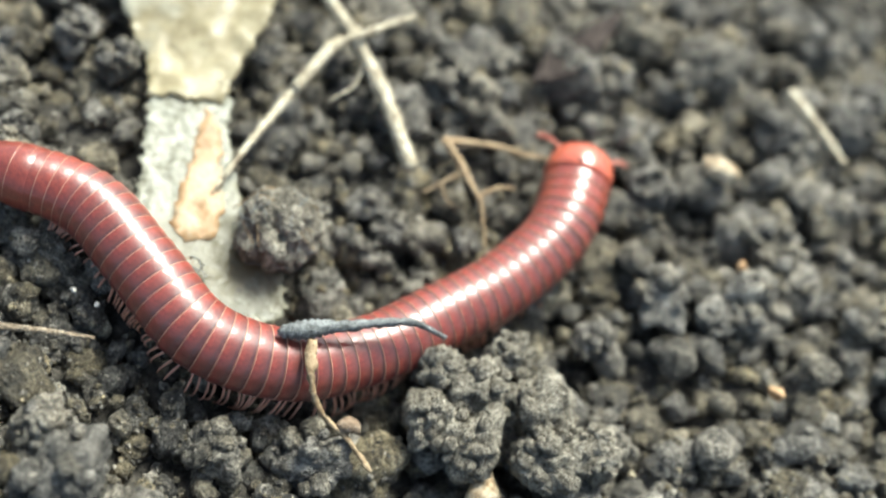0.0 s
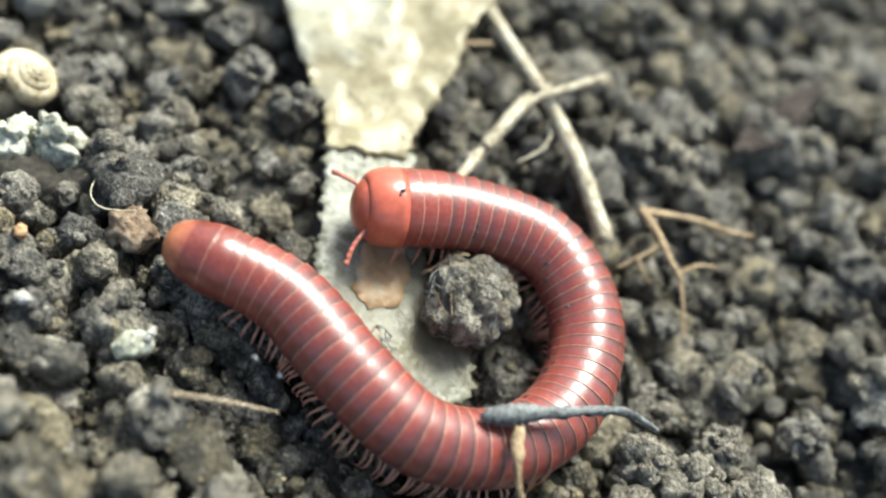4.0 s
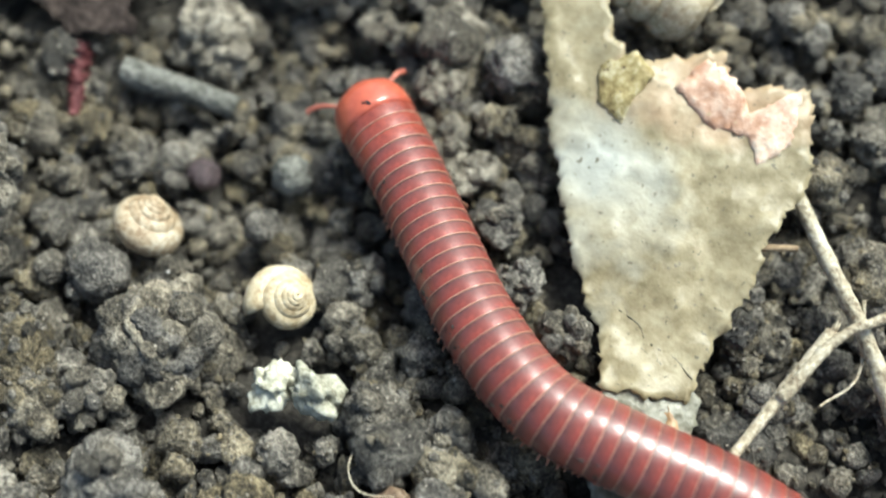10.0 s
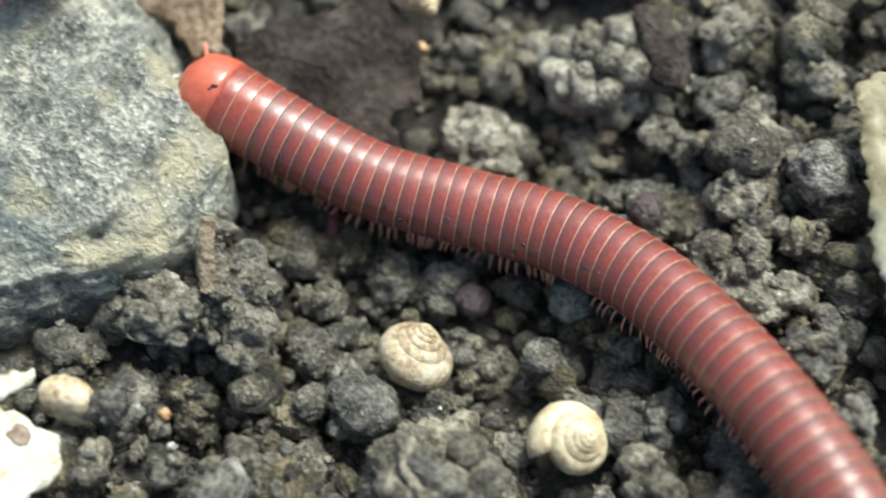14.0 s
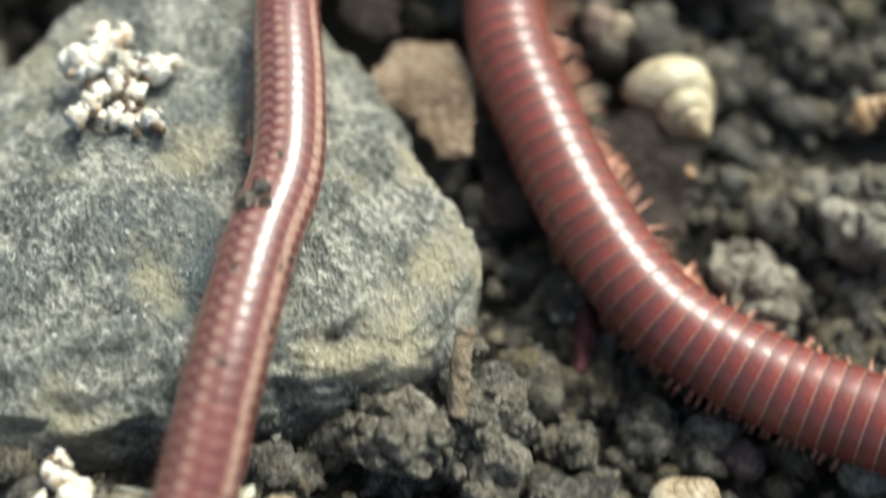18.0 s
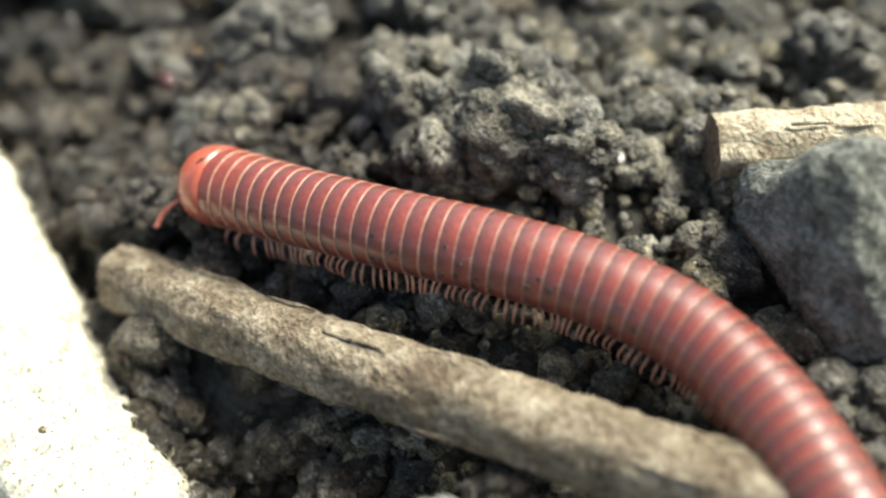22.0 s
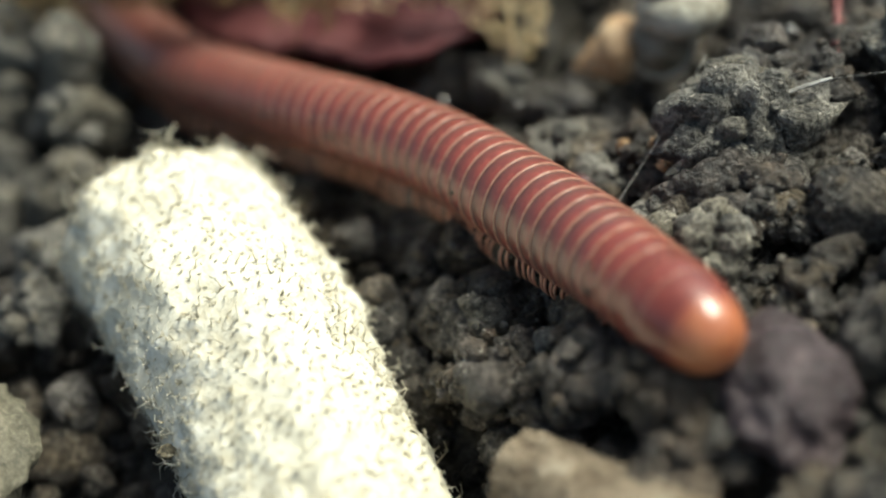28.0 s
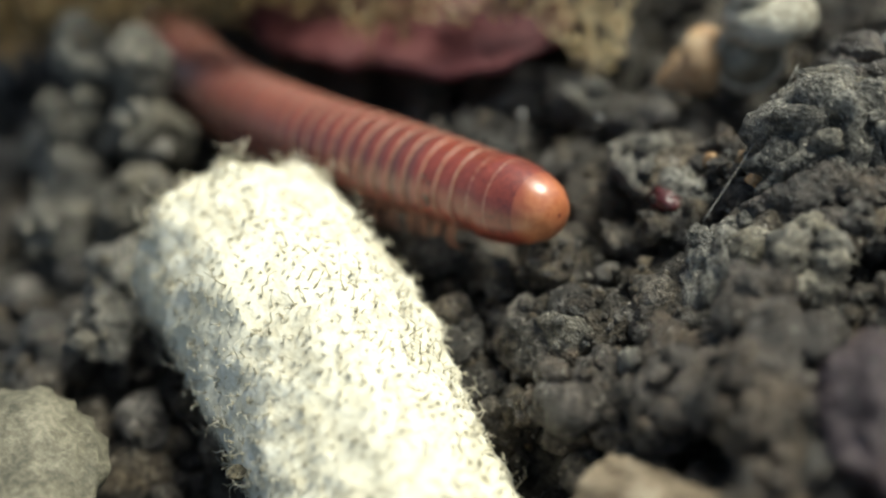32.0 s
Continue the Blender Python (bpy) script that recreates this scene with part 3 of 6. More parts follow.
def spines():
    return [
        (0, (8.0, 13.8), (8.3, 8.0), (6.1, 2.7), (2.7, -2.0), (-0.8, -6.6), (-5.2, -10.4), (-10.7, -11.5), (-16.0, -9.1), (-21.2, -6.7), (-26.9, -6.9)),
        (1, (-0.7, 12.4), (4.9, 10.2), (6.0, 4.3), (3.3, -1.2), (-0.3, -6.3), (-4.6, -10.8), (-10.3, -12.5), (-15.9, -9.8), (-21.6, -7.4), (-27.7, -6.7)),
        (2, (-10.0, 7.2), (-4.4, 7.6), (-0.3, 3.6), (0.4, -2.1), (-1.3, -7.6), (-5.1, -12.0), (-10.7, -12.5), (-15.7, -9.6), (-21.2, -7.6), (-27.0, -7.3)),
        (3, (-11.1, 4.5), (-8.6, 9.8), (-2.4, 8.0), (0.9, 2.4), (1.1, -4.2), (-2.0, -10.0), (-7.5, -13.5), (-13.8, -12.1), (-19.7, -9.1), (-26.0, -7.0)),
        (3.5, (-15.3, 0.8), (-10.5, 4.2), (-4.7, 4.8), (-0.9, 0.5), (-0.9, -5.4), (-4.1, -10.4), (-9.4, -12.8), (-14.9, -10.8), (-20.2, -8.0), (-25.9, -7.8)),
        (5.5, (-24.4, 0.4), (-19.1, 2.7), (-13.5, 4.4), (-7.7, 4.7), (-2.9, 1.7), (-1.8, -3.9), (-5.0, -8.6), (-10.3, -10.9), (-16.1, -10.9), (-21.9, -10.7)),
        (6, (-26.0, 0.0), (-20.3, 2.0), (-14.6, 3.6), (-8.7, 4.5), (-3.3, 2.3), (-1.4, -3.3), (-3.9, -8.4), (-8.9, -11.6), (-14.8, -12.5), (-20.7, -12.9)),
        (7, (-29.6, 2.2), (-23.9, 1.9), (-18.3, 2.9), (-13.0, 5.1), (-7.4, 5.1), (-2.9, 1.8), (-2.3, -3.8), (-5.4, -8.5), (-10.1, -11.7), (-14.8, -15.1)),
        (8, (-33.5, 6.8), (-28.8, 3.6), (-23.4, 2.0), (-17.8, 3.3), (-12.2, 4.4), (-6.6, 3.8), (-2.4, 0.1), (-1.3, -5.4), (-3.8, -10.5), (-8.0, -14.3)),
        (9, (-39.4, 6.4), (-34.1, 4.3), (-28.9, 1.9), (-23.3, 1.5), (-17.7, 2.8), (-12.1, 3.7), (-6.4, 3.4), (-2.3, -0.3), (-2.6, -5.8), (-5.6, -10.7)),
        (10, (-44.5, 14.4), (-39.7, 11.2), (-35.2, 7.7), (-30.6, 4.3), (-25.4, 1.9), (-19.7, 1.9), (-14.0, 2.5), (-8.3, 2.3), (-2.7, 1.5), (3.0, 0.6)),
        (11, (-53.6, 16.9), (-48.3, 14.8), (-43.1, 12.5), (-38.1, 9.7), (-33.8, 5.8), (-29.0, 2.9), (-23.4, 1.9), (-17.7, 1.8), (-11.9, 1.7), (-6.2, 1.6)),
        (12, (-55.1, 5.2), (-51.5, 9.6), (-46.5, 12.4), (-41.0, 11.8), (-36.1, 8.9), (-31.5, 5.4), (-26.5, 2.8), (-21.0, 1.1), (-15.6, -0.7), (-10.1, -2.4)),
        (13, (-63.9, 4.0), (-58.7, 6.2), (-53.4, 8.5), (-48.1, 10.5), (-42.4, 10.6), (-37.1, 8.6), (-32.7, 5.0), (-28.4, 1.2), (-23.2, -1.3), (-18.1, -3.7)),
        (14, (-72.0, 7.4), (-66.3, 7.8), (-60.6, 8.4), (-55.1, 9.9), (-49.5, 11.1), (-43.8, 10.8), (-38.4, 9.0), (-33.3, 6.5), (-28.4, 3.4), (-23.7, 0.2)),
        (15, (-78.8, 11.0), (-73.2, 9.6), (-67.6, 8.6), (-61.8, 8.6), (-56.1, 8.8), (-50.5, 9.9), (-44.8, 10.3), (-39.1, 9.3), (-33.7, 7.3), (-28.5, 4.8)),
        (15.5, (-73.5, 17.3), (-70.3, 12.6), (-65.9, 9.0), (-60.4, 7.6), (-54.7, 8.0), (-49.1, 9.2), (-43.5, 9.8), (-38.0, 8.3), (-32.6, 6.3), (-27.2, 4.3)),
        (17.5, (-84.7, 27.3), (-81.3, 22.7), (-77.3, 18.6), (-72.7, 15.2), (-67.9, 12.1), (-62.9, 9.4), (-57.4, 7.8), (-51.7, 8.1), (-46.1, 9.3), (-40.5, 10.4)),
        (18, (-82.4, 25.9), (-78.6, 21.6), (-75.0, 17.2), (-70.4, 13.9), (-65.4, 11.0), (-60.0, 9.1), (-54.4, 9.0), (-48.7, 9.7), (-43.0, 10.5), (-37.3, 11.3)),
        (18.5, (-91.8, 26.9), (-86.5, 24.7), (-81.4, 22.3), (-76.6, 19.2), (-71.8, 16.0), (-66.8, 13.2), (-61.3, 11.7), (-55.6, 11.6), (-49.9, 11.9), (-44.2, 12.3)),
        (19, (-97.4, 30.0), (-92.1, 28.0), (-86.8, 25.8), (-81.7, 23.3), (-76.9, 20.2), (-72.2, 16.8), (-67.3, 14.1), (-61.6, 13.3), (-55.9, 12.4), (-50.3, 11.6)),
        (20, (-105.2, 23.4), (-100.5, 26.7), (-94.8, 27.7), (-89.0, 27.4), (-83.6, 25.7), (-78.6, 22.9), (-73.2, 21.4), (-67.5, 21.4), (-61.7, 21.5), (-56.0, 21.5)),
        (21, (-112.3, 17.6), (-106.6, 20.3), (-100.9, 22.8), (-95.6, 25.3), (-89.9, 26.8), (-84.2, 25.8), (-78.8, 23.8), (-73.0, 22.9), (-67.2, 22.1), (-61.4, 21.2)),
        (22, (-121.5, 14.8), (-114.7, 17.1), (-108.7, 19.7), (-103.2, 22.7), (-98.0, 25.5), (-92.4, 27.3), (-86.6, 27.0), (-81.0, 25.4), (-75.6, 23.3), (-70.1, 21.2)),
        (23, (-135.6, 12.3), (-129.8, 14.9), (-123.0, 16.6), (-116.0, 18.2), (-109.7, 20.3), (-103.9, 22.5), (-98.4, 24.9), (-92.9, 27.0), (-87.3, 28.5), (-81.7, 29.9)),
        (24, (-148.7, 16.1), (-143.7, 15.6), (-138.7, 15.0), (-132.9, 14.7), (-125.8, 14.8), (-118.1, 15.6), (-111.0, 17.4), (-104.9, 20.0), (-99.2, 23.0), (-93.7, 26.1)),
        (25, (-154.4, 12.2), (-149.4, 15.0), (-144.2, 16.0), (-138.9, 16.2), (-132.8, 15.9), (-125.8, 16.1), (-118.2, 17.2), (-111.4, 19.5), (-105.7, 22.9), (-100.7, 26.9)),
        (26, (-158.8, 5.1), (-154.7, 8.9), (-150.0, 11.5), (-145.2, 12.8), (-140.3, 13.9), (-134.9, 14.8), (-128.8, 15.9), (-122.3, 17.5), (-115.8, 19.4), (-109.9, 21.4)),
        (26.5, (-161.1, 3.2), (-156.8, 6.7), (-152.2, 9.1), (-147.5, 11.0), (-142.8, 12.5), (-137.9, 13.4), (-132.3, 14.4), (-125.8, 15.2), (-119.2, 16.3), (-112.7, 17.6)),
        (28.5, (-181.8, 6.6), (-174.4, 6.0), (-167.1, 6.0), (-160.6, 7.8), (-154.7, 10.1), (-149.3, 12.5), (-143.9, 14.5), (-138.1, 15.6), (-131.4, 16.0), (-124.3, 15.6)),
        (29, (-186.5, 7.1), (-178.9, 6.2), (-171.4, 5.5), (-164.4, 5.5), (-157.7, 6.4), (-151.9, 8.4), (-147.0, 11.5), (-142.0, 14.6), (-136.1, 16.0), (-129.5, 15.5)),
        (30, (-192.3, 6.9), (-184.5, 6.3), (-176.8, 5.4), (-169.6, 5.1), (-162.7, 5.4), (-156.2, 6.8), (-150.7, 9.2), (-145.5, 11.7), (-140.1, 13.9), (-134.0, 15.0)),
        (31, (-195.2, 4.9), (-187.5, 4.4), (-180.1, 3.8), (-172.8, 3.6), (-165.8, 3.8), (-159.2, 5.2), (-153.6, 7.6), (-148.3, 10.1), (-143.2, 12.4), (-137.6, 13.8)),
        (32, (-198.1, 5.6), (-190.2, 5.2), (-182.4, 4.6), (-175.0, 4.2), (-167.7, 4.3), (-160.9, 5.4), (-154.7, 7.2), (-149.1, 9.3), (-143.7, 11.4), (-138.3, 13.5)),
    ]


TRACK = [(-128, 58), (-112, 42), (-98, 28), (-89.2, 16), (-83.7, 8.6), (-79.6, 4.0), (-76.5, 0), (-74.6, -4.2), (-71.2, -10.8), (-68.4, -17), (-67.2, -26), (-68, -36), (-74, -46), (-84, -56), (-96, -64)]
TRACK_HEAD = [(0, -34), (10, -24), (13, -7), (14, 2), (14.5, 6.5), (15, 9.0), (15.5, 16.0), (16.5, 26), (17.5, 34), (18.5, 39.5), (19.5, 40.5), (24, 55), (32, 66)]
RADIUS = 2.4

# ---- ground ----


PITS = [(-83.5, 13.0, 6.0, 3.2), (-142, -8.5, 4.0, 3.5), (-134, -10, 5.0, 4.0), (-182, 6, 4.0, 7.0), (-104.5, 7.5, 7.0, 5.0), (-97.0, 12.5, 7.0, 4.5), (-130.0, 7.4, 2.5, 2.4), (-90.0, 15.0, 6.0, 4.0), (-60.5, -8.0, 2.0, 2.5)]


def pits(x, y):
    """Depth of the hollows under sticks and clods, mm."""
    return sum(d * math.exp(-((x - u) ** 2 + (y - v) ** 2) / (2 * w * w)) for u, v, d, w in PITS)


def height(x, y):
    p = Vector((x, y, 0))
    return base(x, y) - 2.2 - pits(x, y) + 1.0 * noise.noise(p * 0.11) + 1.1 * noise.noise(p * 0.3 + Vector((5, 5, 5))) + 0.3 * noise.noise(p * 0.9)


def ground():
    """One sheet: fine under the camera's way, coarse to the horizon."""
    def axis(a, b, step):
        fine = list(np.arange(a, b + 0.1, step))
        far, d = [], step
        while d < 30000:
            d *= 1.7
            far.append(d)
        return [a - x for x in reversed(far)] + fine + [b + x for x in far]
    xs, ys = axis(-230, 50, 1.25), axis(-60, 95, 1.25)
    nx = len(xs)
    verts = [(x, y, height(x, y) if -260 < x < 80 and -90 < y < 125 else -1.0) for y in ys for x in xs]
    faces = [(j * nx + i, j * nx + i + 1, (j + 1) * nx + i + 1, (j + 1) * nx + i) for j in range(len(ys) - 1) for i in range(nx - 1)]
    thing("ground", mesh_from("ground", verts, faces, GROUND), label="dark damp crumbly garden soil ground", category="ground", kind="structure")


ground()


def track_points():
    """Places that the bodies pass over, in mm."""
    pts = []
    for row in spines():
        for p in spline([(x, y, 0) for x, y in row[1:]], 24):
            pts.append((p.x, p.y))
    for p in spline([(x, y, 0) for x, y in TRACK], 80):
        pts.append((p.x, p.y))
    return np.array(pts)


PASSED = track_points()
# stone, stick, pith and flake lie free of crumbs; south of the stick bare dark ground stands for shade: x, y, radius
CLEAR = [(-38.6, -4, 3.2), (-29.8, -7.6, 1.8), (-53, 0.6, 2.4), (-42.6, 0.8, 2.4), (-66.8, 21.8, 3.0), (-57, 26, 1.6), (-141.5, 30, 3.4), (-25, -13.8, 1.2), (-34.9, -11.4, 1.2), (-81, -2, 13.5), (-147, 1.5, 5.5), (-138, 1.2, 6), (-130, 0.8, 6), (-122, -0.8, 6), (-113, -1.6, 6), (-105, -2, 5.5), (-128.5, 5.5, 2.5), (-95, 39, 3.5), (-31, 22, 4.5), (-24, 19, 6), (-24, 12, 4), (-20, 7, 3.5), (-18, 1, 3.6), (-13, -3.5, 4.2), (-9, -5, 3.4), (-65, 14.5, 3), (-122.5, 10.5, 3.5), (-121, 9.0, 2.5), (-115, 9.4, 2.2), (-92, 11.5, 5), (-102, 9.5, 2.6), (-98, 12.2, 2.6), (-94.5, 14.6, 2.4), (-90.5, 17.4, 2.4), (-86, 19.2, 2.2), (-105, 8.2, 2.2)]


def crumbs():
    rs = np.random.RandomState(11)
    big = [gritty(cluster(100 + i, 2, 1, 7 + i % 4, (0.25, 0.55), (1, rs.uniform(0.75, 1), rs.uniform(0.65, 0.95))), i, 34, (0.07, 0.22)) for i in range(8)]
    big += [gritty(lump(3, 150 + i, 0.5, 0.35, (1, rs.uniform(0.8, 1), rs.uniform(0.75, 1)), 1.4, 6), i, 34, (0.07, 0.22)) for i in range(8)]
    mid = [gritty(lump(2, 200 + i, 0.5, 0.3, (1, rs.uniform(0.7, 1), rs.uniform(0.7, 1)), 1.3, 6 if i % 3 else 0), i, 0 if i % 4 == 0 else 15, (0.1, 0.3)) for i in range(16)]
    small = [lump(1, 300 + i, 0.45, 0.25, (1, rs.uniform(0.7, 1), rs.uniform(0.7, 1)), 1.3, 3) for i in range(16)]
    vs, fs, n = [], [], 0
    cell = 1.2
    for y in np.arange(-38, 94, cell):
        for x in np.arange(-214, 44, cell):
            px, py = x + rs.uniform(-0.5, 0.5) * cell, y + rs.uniform(-0.5, 0.5) * cell
            # only the strip that the way looks on
            mid_y = np.interp(px, [-200, -150, -110, -60, -20, 40], [30, 28, 22, 10, 4, 8])
            d = abs(py - mid_y)
            if d > (66 if py > mid_y and px > -120 else 46) or (d > 36 and rs.rand() < 0.4):
                continue
            if any((px - u) ** 2 + (py - v) ** 2 < r * r for u, v, r in CLEAR):
                continue
            r = float(np.clip(rs.lognormal(-0.36, 0.56), 0.25, 2.3))
            near = d < 30
            v, f = (big if r > 1.3 and near else mid if near and r > 0.6 else small)[rs.randint(16)]
            z = height(px, py) + 0.45 + rs.uniform(-0.55, 1.05) * r
            gap = np.min((PASSED[:, 0] - px) ** 2 + (PASSED[:, 1] - py) ** 2) ** 0.5
            if gap < 2.6:
                z = min(z, base(px, py) + 1.2 - r)
            a = rs.uniform(0, 2 * math.pi)
            c, s = math.cos(a), math.sin(a)
            w = v * r
            vs.append(np.stack([px + w[:, 0] * c - w[:, 1] * s, py + w[:, 0] * s + w[:, 1] * c, z + w[:, 2]], 1))
            fs.append(f + n)
            n += len(v)
    # rounder, larger crumbs that lie loose on top
    round_ones = [gritty(lump(3, 400 + i, 0.4, 0.16, (1, rs.uniform(0.8, 1), rs.uniform(0.75, 1)), 1.2, 5), i, 40, (0.05, 0.16)) for i in range(10)]
    for _ in range(1500):
        px, py = rs.uniform(-180, 36), rs.uniform(-26, 62)
        mid_y = np.interp(px, [-200, -150, -110, -60, -20, 40], [30, 28, 22, 10, 4, 8])
        r = float(np.clip(rs.lognormal(0.0, 0.33), 0.6, 2.0))
        if abs(py - mid_y) > 40 or any((px - u) ** 2 + (py - v) ** 2 < (q + 0.5 * r) ** 2 for u, v, q in CLEAR):
            continue
        if np.min((PASSED[:, 0] - px) ** 2 + (PASSED[:, 1] - py) ** 2) ** 0.5 < 2.9 + r:
            continue
        v, f = round_ones[rs.randint(10)]
        a = rs.uniform(0, 2 * math.pi)
        c, s = math.cos(a), math.sin(a)
        w = v * r
        vs.append(np.stack([px + w[:, 0] * c - w[:, 1] * s, py + w[:, 0] * s + w[:, 1] * c, height(px, py) + 1.0 + 0.7 * r + w[:, 2]], 1))
        fs.append(f + n)
        n += len(v)
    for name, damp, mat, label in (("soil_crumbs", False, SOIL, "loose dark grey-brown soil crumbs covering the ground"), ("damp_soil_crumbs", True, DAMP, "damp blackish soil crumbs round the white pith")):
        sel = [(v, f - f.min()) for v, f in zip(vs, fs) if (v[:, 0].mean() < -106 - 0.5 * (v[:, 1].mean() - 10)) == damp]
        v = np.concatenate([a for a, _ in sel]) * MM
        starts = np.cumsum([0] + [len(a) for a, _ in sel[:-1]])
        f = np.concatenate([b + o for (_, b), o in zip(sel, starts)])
        me = bpy.data.meshes.new(name)
        me.vertices.add(len(v))
        me.vertices.foreach_set("co", v.astype(np.float32).ravel())
        me.loops.add(len(f) * 3)
        me.loops.foreach_set("vertex_index", f.astype(np.int32).ravel())
        me.polygons.add(len(f))
        me.polygons.foreach_set("loop_start", np.arange(0, len(f) * 3, 3, dtype=np.int32))
        me.polygons.foreach_set("use_smooth", np.ones(len(f), dtype=bool))
        me.materials.append(mat)
        me.update(calc_edges=True)
        thing(name, me, label=label, category="soil", kind="stuff")


crumbs()

# ---- millipede ----
RINGS = 54


def lathe(profile, sides=28, flat=0.0):
    """A ring about the x axis from (x, radius) pairs; flat: how far the belly is flattened."""
    verts, faces = [], []
    for x, r in profile:
        for k in range(sides):
            a = 2 * math.pi * k / sides
            z = r * math.cos(a)
            if z < 0:
                z *= 1 - flat
            verts.append((x, r * math.sin(a), z))
    n = len(profile)
    for i in range(n - 1):
        for k in range(sides):
            a, b = i * sides + k, i * sides + (k + 1) % sides
            faces.append((a, a + sides, b + sides, b))
    return verts, faces


def closed(profile, sides=28, flat=0.0):
    v, f = lathe(profile, sides, flat)
    f.append(tuple(range(sides)))
    f.append(tuple(range(len(v) - 1, len(v) - 1 - sides, -1)))
    return v, f


def leg_mesh(name, size=1.0):
    """A jointed leg that leaves the belly outwards (y) and bends down to its claw."""
    pts = spline([(0, 0, 0), (0.05, 0.65, 0.02), (0.1, 1.05, -0.18), (0.13, 1.34, -0.55), (0.15, 1.45, -1.0)], 9)
    radii = [0.10, 0.115, 0.09, 0.10, 0.078, 0.085, 0.06, 0.045, 0.012]
    return mesh_from(name, *tube([p * size for p in pts], [q * min(1.0, size) for q in radii], 6), LEG)


def millipede(label, scale=1.0, girth=RADIUS, end=None, shell_mat=RED):
    """Rigid rings, each with its margin and two pairs of legs; the rings are keyed along the track."""
    body = empty("millipede", label=label, category="millipede")
    step = 51.5 * scale / (RINGS + 1.6)
    h = step
    r = girth
    prof = [(h * 1.0, r * 0.74), (h * 0.96, r * 0.952), (h * 0.50, r * 0.977), (h * 0.30, r * 0.985), (h * 0.08, r * 0.994), (-h * 0.20, r * 1.001), (-h * 0.48, r * 1.0)]
    rim = [(-h * 0.465, r * 0.99), (-h * 0.475, r * 1.004), (-h * 0.54, r * 1.002), (-h * 0.56, r * 0.985), (-h * 0.58, r * 0.96)]
    bands = [1] * (32 * 3) + [0] * (32 * 3)

    def ring_mesh(k, shell=None):
        v, f = lathe([(x, q * k) for x, q in prof], 32, 0.12)
        return mesh_from("ring", v, f, None, True, [shell or shell_mat, shell or (DARKRED if shell_mat is RED else shell_mat)], bands)
    ring_me = ring_mesh(1.0)
    rim_me = mesh_from("margin", *lathe(rim, 32, 0.12), RIM)
    small = {}
    leg_me = leg_mesh("leg", 1.0 if scale == 1.0 else 0.6)
    long_leg = leg_mesh("leg", 1.55 if scale == 1.0 else 0.7)
    rings = []
    for i in range(RINGS):
        k = 1.0
        if i < 7:
            k = 1.07 - 0.01 * i
        if i > RINGS - 9:
            k = 1 - 0.0075 * (i - RINGS + 9) ** 1.33
        if i == 0:
            # collum, the smooth shield behind the head
            col = [(h * 1.92, r * 0.60), (h * 1.95, r * 0.76), (h * 1.86, r * 0.83), (h * 1.64, r * 0.905), (h * 1.3, r * 0.975), (h * 0.9, r * 1.025), (h * 0.4, r * 1.06), (-h * 0.1, r * 1.075), (-h * 0.58, r * 1.07)]
            ob = part("collum", mesh_from("collum", *closed(col, 32, 0.1), HEAD), body, label="smooth orange-red neck shield")
        else:
            key = round(k, 3)
            if key not in small:
                small[key] = (ring_me, rim_me) if key == 1.0 else (
                    ring_mesh(k, TAILRED if i > RINGS - 5 else NECK if i < 4 else None),
                    mesh_from("margin", *lathe([(x, q * k) for x, q in rim], 32, 0.12), RIM))
            ob = part("ring", small[key][0], body)
            part("margin", small[key][1], ob, label="pale orange ring margin")
        legs = []
        if 0 < i < RINGS - 3:
            for side in (1, -1):
                for dx in ((0.18, -0.25) if i > 3 else (0.0,)):
                    lg = part("leg", long_leg if side < 0 and 6 < i < 46 else leg_me, ob)
                    legs.append((lg, side, dx * h, k))
        if i in (13, 14, 17, 18, 19, 22, 23, 27) or i % 11 == 6:
            rs = np.random.RandomState(i + 5)
            for q in range(7):
                w, g = lump(2, i * 7 + q, 0.6, 0.3, (1, 1, 0.3))
                a = math.radians(rs.uniform(48, 112))
                part("dirt_speck", mesh_from("dirt_speck", w * float(np.clip(rs.lognormal(-2.5, 0.5), 0.04, 0.2)), g, WETSHADE), ob, (h * rs.uniform(-0.45, 0.4), r * math.sin(a), r * math.cos(a)), (-math.degrees(a), 0, 0), label="dark speck of soil")
        rings.append((ob, legs))
    head = part("head", mesh_from("head", *closed([(r * 0.98, r * 0.09), (r * 0.965, r * 0.26), (r * 0.90, r * 0.48), (r * 0.76, r * 0.68), (r * 0.54, r * 0.82), (r * 0.26, r * 0.90), (-r * 0.3, r * 0.92)], 32, 0.0), HEAD), body, label="orange-red rounded head")
    for s in (1, -1):
        pts = spline([(r * 0.6, s * r * 0.62, 0.0), (r * 0.86, s * r * 0.90, -r * 0.08), (r * 1.08, s * r * 1.2, -r * 0.25), (r * 1.2, s * r * 1.5, -r * 0.52)], 29)
        part("antenna", mesh_from("antenna", *tube(pts, [(0.115 + 0.05 * abs(math.sin(math.pi * q / 4))) * (0.85 + 0.4 * q / 28) for q in range(28)] + [0.06], 9), ANTENNA), head, label="beaded pinkish antenna")
        v, f = lump(2, 5, 0.2, 0.2, (0.22, 0.16, 0.17))
        part("eye", mesh_from("eye", v, f, EYE), head, (r * 0.44, s * r * 0.62, r * 0.54), label="black eye patch")
    cap = [(h * 1.7, r * 0.86), (h * 1.5, r * 0.905), (h * 0.6, r * 0.90), (-h * 0.4, r * 0.85), (-h * 1.4, r * 0.745), (-h * 2.2, r * 0.61), (-h * 2.7, r * 0.45), (-h * 2.95, r * 0.25), (-h * 3.0, r * 0.05)]
